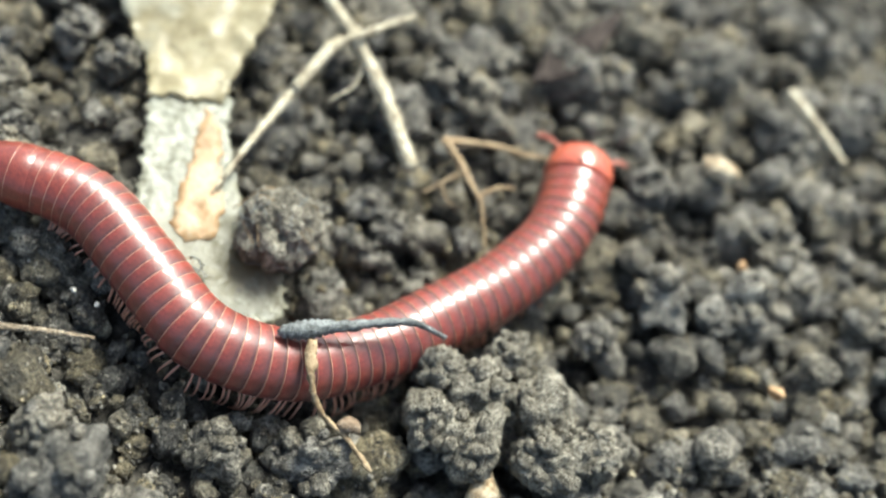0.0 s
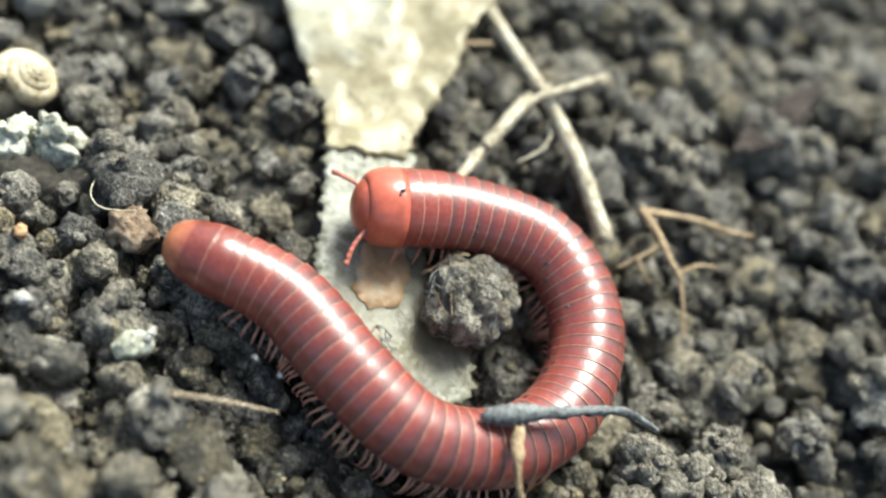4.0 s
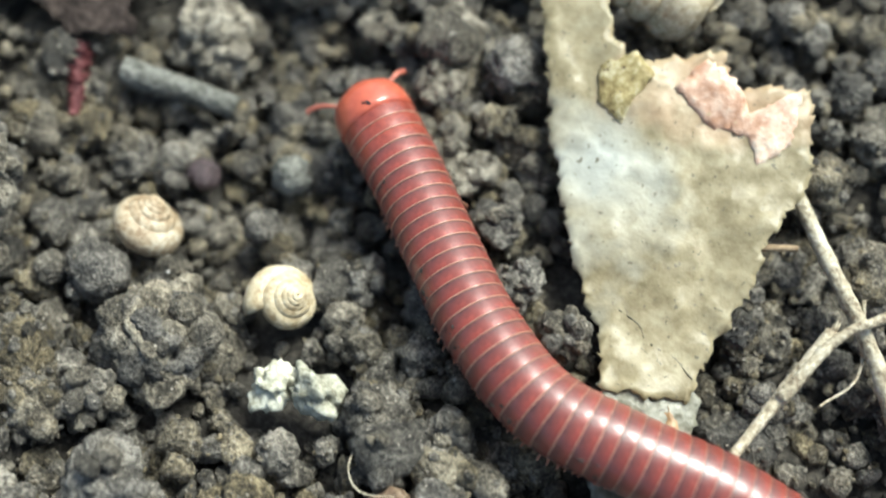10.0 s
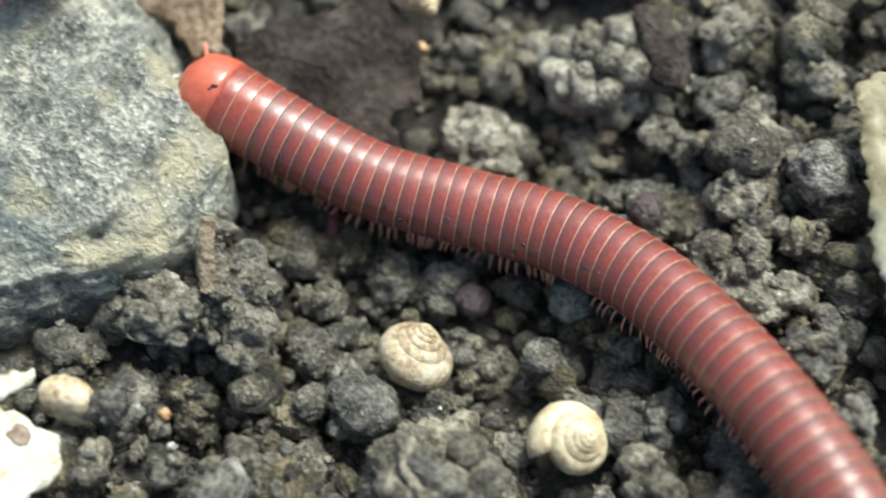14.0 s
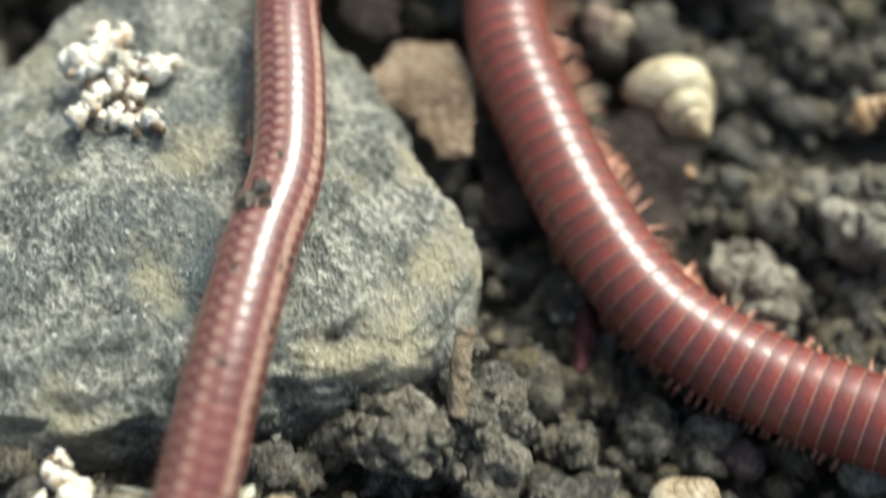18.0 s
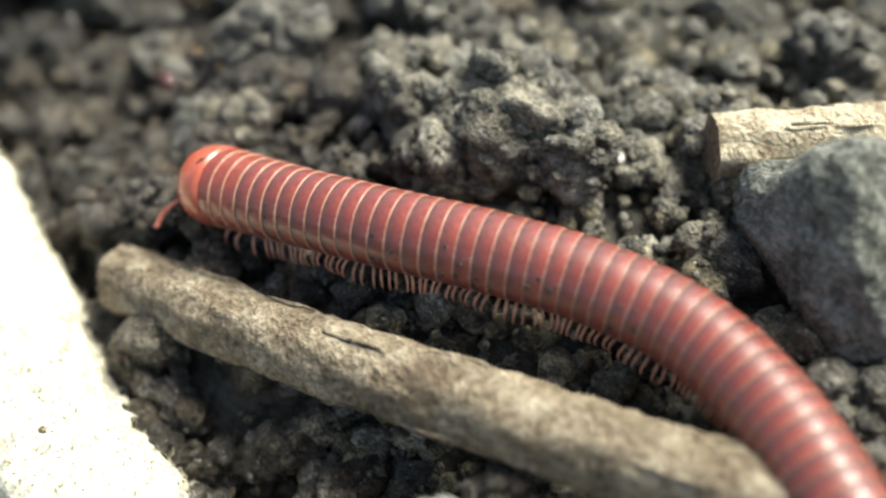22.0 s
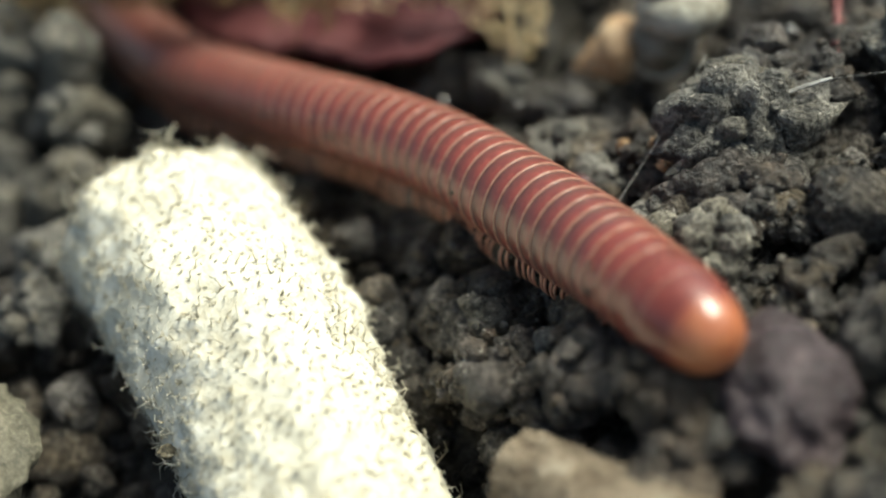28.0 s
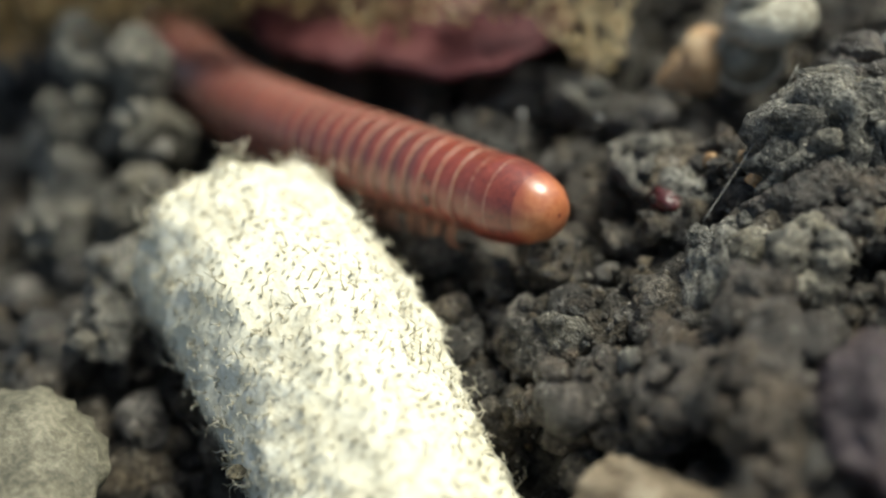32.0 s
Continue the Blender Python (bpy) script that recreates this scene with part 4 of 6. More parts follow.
    skin = [1] * (28 * 4) + [0] * (28 * 4)
    collum = rings[0][0]
    for a, b, q in [(-0.1, 0.2, 0.24), (0.1, 0.32, 0.15)]:
        v, f = lump(2, int(q * 100), 0.5, 0.3, (1, 0.6, 0.3))
        part("dirt_speck", mesh_from("dirt_speck", v * q, f, EYE), collum, (h * a, r * b, r * (1.065 - 0.5 * b * b)), (0, 0, 40), label="dark speck of soil")
    blunt = closed(cap, 28, 0.0)
    tail = part("tail", mesh_from("tail", *blunt, None, True, [end or TAIL, end or TAILRED], skin + [1] * (len(blunt[1]) - len(skin))), body, label="blunt dark tail end" if end else "smooth red tail cone with an orange tip")
    return body, head, rings, tail, step


CRAWLER = millipede("glossy dark red millipede with pale ring margins crawling over soil")
def soiled(animal):
    """A crumb of dry soil stuck on the back of the second animal."""
    for i, y, q in [(31, -0.45, 0.62), (32, -0.2, 0.5), (31, 0.05, 0.34), (35, 0.0, 0.22), (26, -0.2, 0.2), (20, 0.1, 0.2)]:
        v, f = gritty(lump(3, 60 + i, 0.6, 0.5, (1, 0.9, 0.45), 2.0, 4), i, 20)
        part("dirt_patch", mesh_from("dirt_patch", v * q, f, CLOD), animal[2][i][0], (0, 1.8 * y, 1.8 * (1 - y * y) ** 0.5), (-math.degrees(math.asin(y)), 0, 0), label="grey crumb of dry soil")


SECOND = millipede("second slimmer dark red millipede crawling over the grey stone", 0.78, 1.8, DARKTAIL, DUSTYRED)
soiled(SECOND)

# ---- large things on the soil ----


def big_stone():
    """A stone with a broad flat top, half sunk."""
    v, f = BALLS[6]
    edge = [(0, 14.5), (25, 15), (45, 12.8), (60, 12.6), (80, 13.4), (100, 14.8), (112, 17.6), (122, 19.6), (135, 20.4), (150, 19.0), (165, 16.6), (195, 15.5), (235, 16.5), (270, 16.0), (300, 11.5), (335, 11.5), (360, 14.5)]
    out = []
    for p in v:
        a = math.degrees(math.atan2(p[1], p[0])) % 360
        reach = np.interp(a, [x for x, _ in edge], [y for _, y in edge])
        flat = math.hypot(p[0], p[1])
        q = Vector((p[0] * reach, p[1] * reach, 0))
        z = 6.6 * (abs(p[2]) ** 0.55) * (1 if p[2] > 0 else -1)
        w = Vector(p)
        n = 0.8 * noise.noise(w * 2.3) + 0.5 * noise.noise(w * 6) + 0.34 * noise.noise(w * 15) + 0.16 * noise.noise(w * 34)
        # pits and chipped hollows
        n -= 1.1 * max(0.0, noise.noise(w * 8 + Vector((3, 1, 7))) - 0.22) + 0.9 * max(0.0, 0.06 - abs(noise.noise(w * 3.1 + Vector((8, 2, 1))))) * 8 * 0.6
        # the far rim stands higher
        if z > 0:
            z += 2.2 * math.exp(-(((q.x + 11.5) / 6.5) ** 2 + ((q.y - 12.0) / 6.0) ** 2))
        out.append((q.x * (1 + 0.05 * n), q.y * (1 + 0.05 * n), z + n))
    thing("stone", mesh_from("stone", out, f, STONE), (-81, -2.5, base(-81, -2) - 1.5), (0, 0, 0), "large rough grey stone half sunk in soil", "stone")


big_stone()


def pith():
    pts = spline([(-149.4, 1.0, 0.4), (-141, 1.4, -0.2), (-130, 0.8, -3.6), (-120, -1.0, -6.0), (-106, -2.0, -7.4)], 80)
    ends = [1.06, 1.08, 1.08, 1.07, 1.05]
    v, f = tube(pts, [5.6 * (ends[i] if i < 5 else 1.0) for i in range(80)], 72, 0.10, 4)
    v = [p + Vector((0.4 * noise.noise(p * 0.9), 0.4 * noise.noise(p * 0.9 + Vector((9, 0, 0))), 0.4 * noise.noise(p * 1.1 + Vector((0, 9, 0)))))
         + Vector((1, 1, 1)) * (0.16 * noise.noise(p * 4.5) + 0.30 * noise.noise(p * 1.9 + Vector((4, 4, 4)))) for p in v]
    ob = thing("pith", mesh_from("pith", v, f, PITH), label="cream white rough fibrous chunk of plant pith", category="plant pith")
    rs = np.random.RandomState(2)
    hairs = []
    for _ in range(24000):
        p = v[rs.randint(len(v))]
        c = pts[min(79, max(0, int((p.x + 149.2) / 43.2 * 79)))]
        if p.z < c.z - 2.5:
            continue
        out = (p - c).normalized()
        side = Vector(rs.normal(0, 1, 3)).cross(out).normalized()
        k = (rs.uniform(0.16, 0.42) if rs.rand() < 0.93 else rs.uniform(0.7, 1.3)) * (0.6 + 0.8 * max(0.0, noise.noise(p * 0.9) + 0.4))
        if p.x < -147.5:
            # the torn end is shaggier
            k *= rs.uniform(1.0, 2.0)
        a = p - out * 0.05
        hairs.append(tube([a, a + out * k * 0.5 + side * k * 0.25, a + out * k * 0.55 + side * k * 0.75], [0.036, 0.03, 0.014], 3))
    tagged(part("fuzz", mesh_from("fuzz", *joined(hairs), FUZZ), ob, label="short curled white fibres"), kind="stuff")
    for x, y, z, s in [(-129.4, 5.6, -1.6, 0.55), (-134.5, -4.2, -0.2, 0.7), (-121.5, 2.6, -2.2, 0.5), (-116, -1.0, -1.2, 0.6), (-138.0, 3.0, 4.4, 0.16), (-143.0, 0.0, 5.2, 0.14)]:
        w, g = lump(2, int(-x), 0.4, 0.4)
        part("dirt_speck", mesh_from("dirt_speck", w * s * np.array((0.7, 0.7, 0.35)), g, SOIL), ob, (x, y, z), label="dark soil speck")


pith()


def stick(name, pts, r0, r1, label, seed, n=90, sides=40, wobble=0.2, mat=None):
    """A dry stick: ridged bark, broken ends of pale wood, splinters and bark scales."""
    c = spline([(x, y, z + base(x, y)) for x, y, z in pts], n)
    v, f = tube(c, [r0 + (r1 - r0) * i / (n - 1) for i in range(n)], sides, wobble * 0.5, seed, cap=False)
    rs = np.random.RandomState(seed)
    ridge = rs.uniform(-1, 1, sides)
    out = []
    for i, p in enumerate(v):
        k, a = divmod(i, sides)
        m = c[min(k, n - 1)]
        d = (p - m)
        g = 1 + 0.05 * ridge[a] + 0.07 * noise.noise(p * 2.6) + 0.08 * noise.noise(p * 0.8) + 0.04 * noise.noise(p * 6)
        out.append(m + d * g)
    ob = empty(name, label=label, category="stick")
    part("bark", mesh_from("bark", out, f, mat or BARK), ob)
    for k, way in ((0, -1), (n - 1, 1)):
        ring = out[k * sides:(k + 1) * sides]
        mid = sum(ring, Vector()) / sides
        axis = (c[1] - c[0] if k == 0 else c[-1] - c[-2]).normalized() * way
        verts, faces = [mid + axis * 0.1], []
        for q, share in enumerate((0.45, 0.8, 1.0)):
            for p in ring:
                verts.append(mid + (p - mid) * share * 0.995 + axis * (0.35 * noise.noise(p * 1.7 + Vector((0, 0, q))) if share < 1 else 0.0))
        for j in range(sides):
            faces.append((0, 1 + j, 1 + (j + 1) % sides))
            for q in (0, 1):
                a, b = 1 + q * sides + j, 1 + q * sides + (j + 1) % sides
                faces.append((a, a + sides, b + sides, b))
        part("broken_end", mesh_from("broken_end", verts, faces, BROWNLEAF), ob, label="pale broken wood end")
    for _ in range(26):
        i = rs.randint(2, n - 8)
        a = rs.uniform(0, sides)
        rows = [out[(i + q) * sides + int(a) % sides] for q in (0, 2, 4, 6)]
        lift = [(p - c[i]).normalized() for p in rows]
        pts2 = [p + w * h for p, w, h in zip(rows, lift, (0.02, 0.08, 0.1, rs.uniform(0.05, 0.35)))]
        part("splinter", mesh_from("splinter", *tube(spline(pts2, 8), [0.08, 0.14, 0.16, 0.15, 0.13, 0.1, 0.07, 0.02], 5, 0.3, 2), mat or BARK), ob)
    return ob


stick("stick", [(x, y, z - base(x, y)) for x, y, z in [(-123.6, 8.4, -1.0), (-109.5, 12.6, 0.9), (-95, 18.2, 2.4), (-80, 26.0, 1.5), (-66.0, 33.4, 1.0)]], 2.15, 2.5, "pale brown dry stick with rough bark lying on soil", 5)
stick("stick", [(-101.5, 38.6, 2.2), (-95, 48, 3.0), (-88, 58, 3.4), (-80, 70, 3.6)], 2.0, 2.4, "short pale tan dry stick on soil clods", 8, mat=PALESTICK)


def flake():
    def z(x, y):
        p = Vector((x, y, 0))
        return base(x, y) + 0.55 + 0.2 * max(0.0, y - 9) + 0.35 * noise.noise(p * 0.25) + 0.2 * abs(noise.noise(p * 0.45)) + 0.05 * noise.noise(p * 1.3) + 0.28 * max(0.0, 0.12 - abs(noise.noise(p * 0.33 + Vector((2, 7, 1))))) / 0.12 + (0.5 * max(0, x + 20.5) if y > 12 else 0) * 0.3
    top = [(-38.4, 25.9), (-36.5, 28.2), (-34.9, 27.9), (-32.9, 25.4), (-31, 23.8), (-28.9, 25.3), (-26.3, 27.1), (-24.5, 25), (-22.9, 26.3), (-20.3, 27.4), (-17.8, 22.2), (-18.2, 17.5), (-17.7, 14.9), (-18.1, 9.7), (-17.8, 7.2), (-19.5, 6.3), (-23, 5.4), (-24.4, 8.3), (-27.5, 11.1), (-30, 14), (-33.2, 18.1)]
    low = [(-24.6, 9.6), (-20, 11), (-17.9, 8.5), (-16, 4.5), (-13.2, 0.5), (-10.8, -1.2), (-8.2, -3.2), (-7.0, -5.2), (-8.6, -8.8), (-11.2, -8.5), (-14.8, -6), (-18.3, -6.5), (-20.2, -1.2), (-21.5, 2)]
    ob = empty("leaf_flake", label="torn cream papery dry leaf flake with brown stains", category="dry leaf")
    part("upper_piece", mesh_from("upper_piece", *sheet(top, z, 0.22, 0.5, 3, 0.26), PAPER), ob)
    part("lower_piece", mesh_from("lower_piece", *sheet(low, lambda x, y: z(x, y) - 0.3, 0.24, 0.5, 6, 0.25), PAPERLOW), ob, label="pale grey-green lower piece of the flake")
    streak = [(-18.8, 6.4), (-17.0, 5.2), (-15.4, 2.0), (-14.0, -0.6), (-13.6, -3.0), (-15.2, -4.4), (-16.8, -3.6), (-17.4, 0.4)]
    part("rust_streak", mesh_from("rust_streak", *sheet(streak, lambda x, y: z(x, y) - 0.19, 0.14, 0.5, 16, 0.2), RUST), ob, label="orange-brown stained strip")
    c = [(q.x, q.y, z(q.x, q.y) - 0.03) for q in spline([(-24.6, 10.2, 0), (-22.6, 9.9, 0), (-21.6, 9.2, 0), (-19.8, 9.1, 0), (-18.2, 8.4, 0)], 22)]
    part("crack", mesh_from("crack", *tube(c, [0.03] + [0.06] * 20 + [0.02], 5, 0.6, 1), CHIP), ob, label="thin dark crack")
    olive = [(-32.5, 23.0), (-30.9, 24.5), (-29.2, 23.7), (-29.6, 21.6), (-29.5, 20.3), (-31.6, 20.9)]
    part("olive_scrap", mesh_from("olive_scrap", *sheet(olive, lambda x, y: z(x, y) + 0.12 + 0.06 * (y - 20.5), 0.2, 0.45, 12, 0.12), OLIVE), ob, label="curled olive-brown scrap")
    torn = [(-27.7, 23.7), (-26.8, 26.0), (-24.6, 25.6), (-22.9, 24.2), (-21.8, 25.6), (-20.8, 26.9), (-19.8, 23.7), (-21.0, 21.6), (-22.2, 23.0), (-24.6, 22.6)]
    part("torn_edge", mesh_from("torn_edge", *sheet(torn, lambda x, y: z(x, y) + 0.1 + 0.16 * max(0.0, y - 23.0), 0.2, 0.45, 13, 0.14), TORN), ob, label="curled orange-brown torn edge")


flake()

# ---- soil clods that stand out: x, y, radius in mm ----
CLODS = []
CLODS += [(32.4, 11.8, 1.9), (29.7, 0.4, 1.6), (28.4, 21.7, 1.8), (27.9, 30.1, 2.6), (24.1, 8.6, 1.7), (24.0, 37.7, 2.4), (23.9, 15.2, 2.4), (23.0, 26.7, 2.1), (21.7, 8.0, 1.9), (17.3, -4.4, 1.8), (17.2, 8.0, 2.5), (15.1, -8.1, 2.3), (15.0, 29.9, 3.0), (13.8, 16.4, 2.0), (13.7, 2.9, 1.8), (11.5, -4.7, 3.3), (9.9, -7.0, 1.9), (8.2, 4.2, 2.0), (6.4, 6.5, 1.6), (5.8, -9.8, 1.7), (4.7, 23.9, 2.7), (4.3, 0.7, 1.6), (2.5, 6.1, 1.3), (-0.2, 16.8, 2.8)]
CLODS += [(-0.5, 5.2, 1.7), (-0.7, 22.1, 1.9), (-1.0, -14.1, 2.8), (-3.1, 4.3, 1.8), (-3.9, 17.6, 2.6), (-5.4, 5.5, 1.6), (-7.1, -16.7, 2.1), (-14.0, -22.5, 3.0), (-16.8, -7.8, 1.5), (-16.9, -20.6, 2.0), (-18.8, -9.3, 1.5), (-21.0, -7.3, 1.3), (-22.1, -9.5, 2.5), (-22.6, -17.6, 2.1), (-23.6, -5.8, 1.3), (-25.8, -3.2, 1.5), (-26.1, 7.0, 2.0), (-26.4, -7.8, 1.9), (-27.8, -12.3, 1.6), (-28.5, -17.3, 1.6), (-29.1, -3.5, 1.3), (-29.1, -1.3, 1.6), (-30.3, 8.6, 2.0), (-30.5, -22.0, 2.2)]
CLODS += [(-31.9, -15.3, 1.5), (-32.5, -8.9, 1.4), (-33.2, 11.8, 1.8), (-33.5, -2.7, 2.3), (-34.2, 34.3, 1.4), (-34.4, 5.5, 1.8), (-35.0, -12.2, 1.7), (-36.1, 15.0, 1.4), (-36.8, -14.7, 2.0), (-37.3, 0.7, 1.6), (-37.4, -7.6, 1.5), (-37.9, 22.4, 1.9), (-38.0, 14.0, 2.0), (-38.7, 2.0, 1.3), (-38.9, -13.2, 1.3), (-39.0, 4.8, 1.8), (-41.3, 18.8, 1.9), (-42.0, -14.2, 1.8), (-42.6, 22.4, 2.3), (-44.9, -13.9, 2.6), (-45.5, -1.2, 1.3), (-45.9, 16.3, 1.1), (-46.7, 5.0, 1.4), (-47.0, 28.2, 2.0)]
CLODS += [(-47.4, 20.7, 1.4), (-47.8, -4.9, 3.7), (-49.2, -10.2, 2.2), (-50.0, -0.9, 1.5), (-52.5, 23.0, 3.7), (-53.9, -3.4, 2.1), (-53.9, 5.0, 1.2), (-57.1, -11.9, 2.0), (-57.1, 14.8, 3.1), (-59.3, 1.5, 1.3), (-60.5, -12.0, 1.3), (-63.8, -1.8, 3.2), (-64.0, -14.3, 1.4), (-65.6, 26.1, 1.3), (-66.0, 31.2, 1.6), (-68.1, 41.3, 1.6), (-68.2, 24.2, 1.4), (-68.3, -4.9, 2.4), (-69.6, 1.7, 1.8), (-70.8, 26.3, 1.6), (-71.7, 23.2, 1.6), (-72.1, -4.5, 1.4), (-73.5, 38.0, 1.6), (-74.0, 25.2, 1.5)]
CLODS += [(-77.9, 53.8, 1.8), (-77.9, 36.8, 1.7), (-81.6, 36.6, 2.7), (-82.2, 40.7, 1.7), (-82.8, 47.7, 2.1), (-87.3, 32.1, 1.7), (-98.1, 34.0, 1.6), (-102.8, 43.0, 1.3), (-104.3, 54.1, 3.2), (-105.2, 36.1, 2.1), (-107.1, 33.6, 1.6), (-107.6, 47.9, 1.7), (-109.0, 40.2, 4.2), (-118.2, 37.2, 2.3), (-119.3, 14.0, 1.5), (-122.2, 14.9, 1.4), (-124.4, 8.4, 1.2), (-123.2, 46.9, 2.0), (-124.7, 31.5, 1.9), (-124.5, 13.7, 1.3), (-126.9, 20.8, 2.3), (-127.7, 13.6, 2.0), (-129.9, 19.3, 2.9)]
CLODS += [(-129.6, 10.1, 1.4), (-129.3, 37.1, 4.2), (-131.4, 10.2, 1.0), (-131.3, 26.3, 4.1), (-132.9, 12.0, 1.4), (-136.2, 20.7, 1.6), (-135.7, 31.7, 2.3), (-137.0, 44.9, 3.2), (-140.1, 20.9, 2.1), (-148.9, 22.3, 1.9), (-148.7, -7.2, 2.1), (-151.5, 22.0, 1.3), (-152.3, 16.7, 1.3), (-152.7, 20.1, 1.5), (-152.5, -5.2, 2.2), (-159.9, 16.7, 1.7), (-160.5, -7.7, 2.2), (-170.6, 0.8, 2.4), (-170.3, -5.7, 2.5), (-177.4, 2.9, 2.0), (-183.6, -1.5, 2.1)]


def place_clods():
    rs = np.random.RandomState(21)
    cores = [[mesh_from("soil_clod", *lump(lv, 500 + 17 * k + lv, 0.65, 0.22, (1, rs.uniform(0.75, 1.0), rs.uniform(0.65, 0.95)), [1.3, 1.5, 1.7][lv - 3], 8), CLOD) for k in range(10)] for lv in (3, 4, 5)]
    grains = [mesh_from("granule", *lump(3 if q < 4 else 2, 700 + q, 0.5, 0.3, (1, 0.85, 0.8), 1.4, 5), CLOD) for q in range(12)]
    # paler copies of the clod meshes, used to brighten one far stretch
    dry = {}
    for me in [m for row in cores for m in row] + grains:
        dry[me] = me.copy()
        dry[me].materials[0] = DUST
    for x, y, r in CLODS:
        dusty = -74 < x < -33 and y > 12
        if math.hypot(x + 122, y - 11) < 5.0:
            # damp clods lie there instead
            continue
        size = 2 if r > 3 else 1 if r > 1.7 else 0
        z = base(x, y) - 0.3 + 0.35 * r
        gap = np.min((PASSED[:, 0] - x) ** 2 + (PASSED[:, 1] - y) ** 2) ** 0.5
        if gap < 0.85 * r + 2.0:
            z = min(z, base(x, y) + 0.9 - 0.75 * r + 0.5 * max(0.0, gap - 1.0))
        core = cores[size][rs.randint(10)]
        ob = thing("soil_clod", dry[core] if dusty else core, (x, y, z), (rs.uniform(-25, 25), rs.uniform(-25, 25), rs.uniform(0, 360)),
                   ["small crumbly grey-brown soil clod", "rough grey-brown soil clod with crumbs on it", "large lumpy grey-brown soil clod"][size], "soil clod", "soil clods")
        ob.scale = (r, r, r)
        for k in range([5, 11, 26][size]):
            d = Vector((rs.normal(), rs.normal(), abs(rs.normal()) + 0.1)).normalized()
            grain = grains[rs.randint(4, 12) if k > 5 else rs.randint(12)]
            bit = part("granule", dry[grain] if dusty else grain, ob, (0, 0, 0), (rs.uniform(0, 360), 0, rs.uniform(0, 360)))
            bit.location = d * 0.78 * MM
            q = float(np.clip(rs.lognormal(-1.45, 0.4), 0.1, 0.42))
            bit.scale = (q, q, q)


place_clods()


def piled_clods():
    """Clods heaped beside the millipede's first place, higher than its back."""
    rs = np.random.RandomState(33)
    for k, (x, y, r) in enumerate([(4.3, -5.4, 1.9), (7.3, -5.7, 2.4), (7.9, -9.6, 2.5), (11.7, -5.4, 2.4), (13.1, -8.7, 2.5), (8.2, -2.6, 1.8), (15.7, -7.1, 2.0), (4.7, -9.3, 1.9)]):
        v, f = lump(4, 840 + k, 0.55, 0.4, (1, 0.9, 0.85), 1.6, 7)
        ob = thing("soil_clod", mesh_from("soil_clod", v * r, f, DUST), (x, y, base(x, y) + 3.6), (0, 0, 40 * k), "loose grey-brown clod heaped beside the millipede", "soil clod", "soil clods")
        for _ in range(12):
            d = Vector((rs.normal(), rs.normal(), abs(rs.normal()))).normalized()
            w, g = lump(2, rs.randint(900), 0.5, 0.3, (1, 0.85, 0.8), 1.4, 5)
            part("granule", mesh_from("granule", w * r * rs.uniform(0.14, 0.34), g, DUST), ob, d * r * 0.82)


piled_clods()


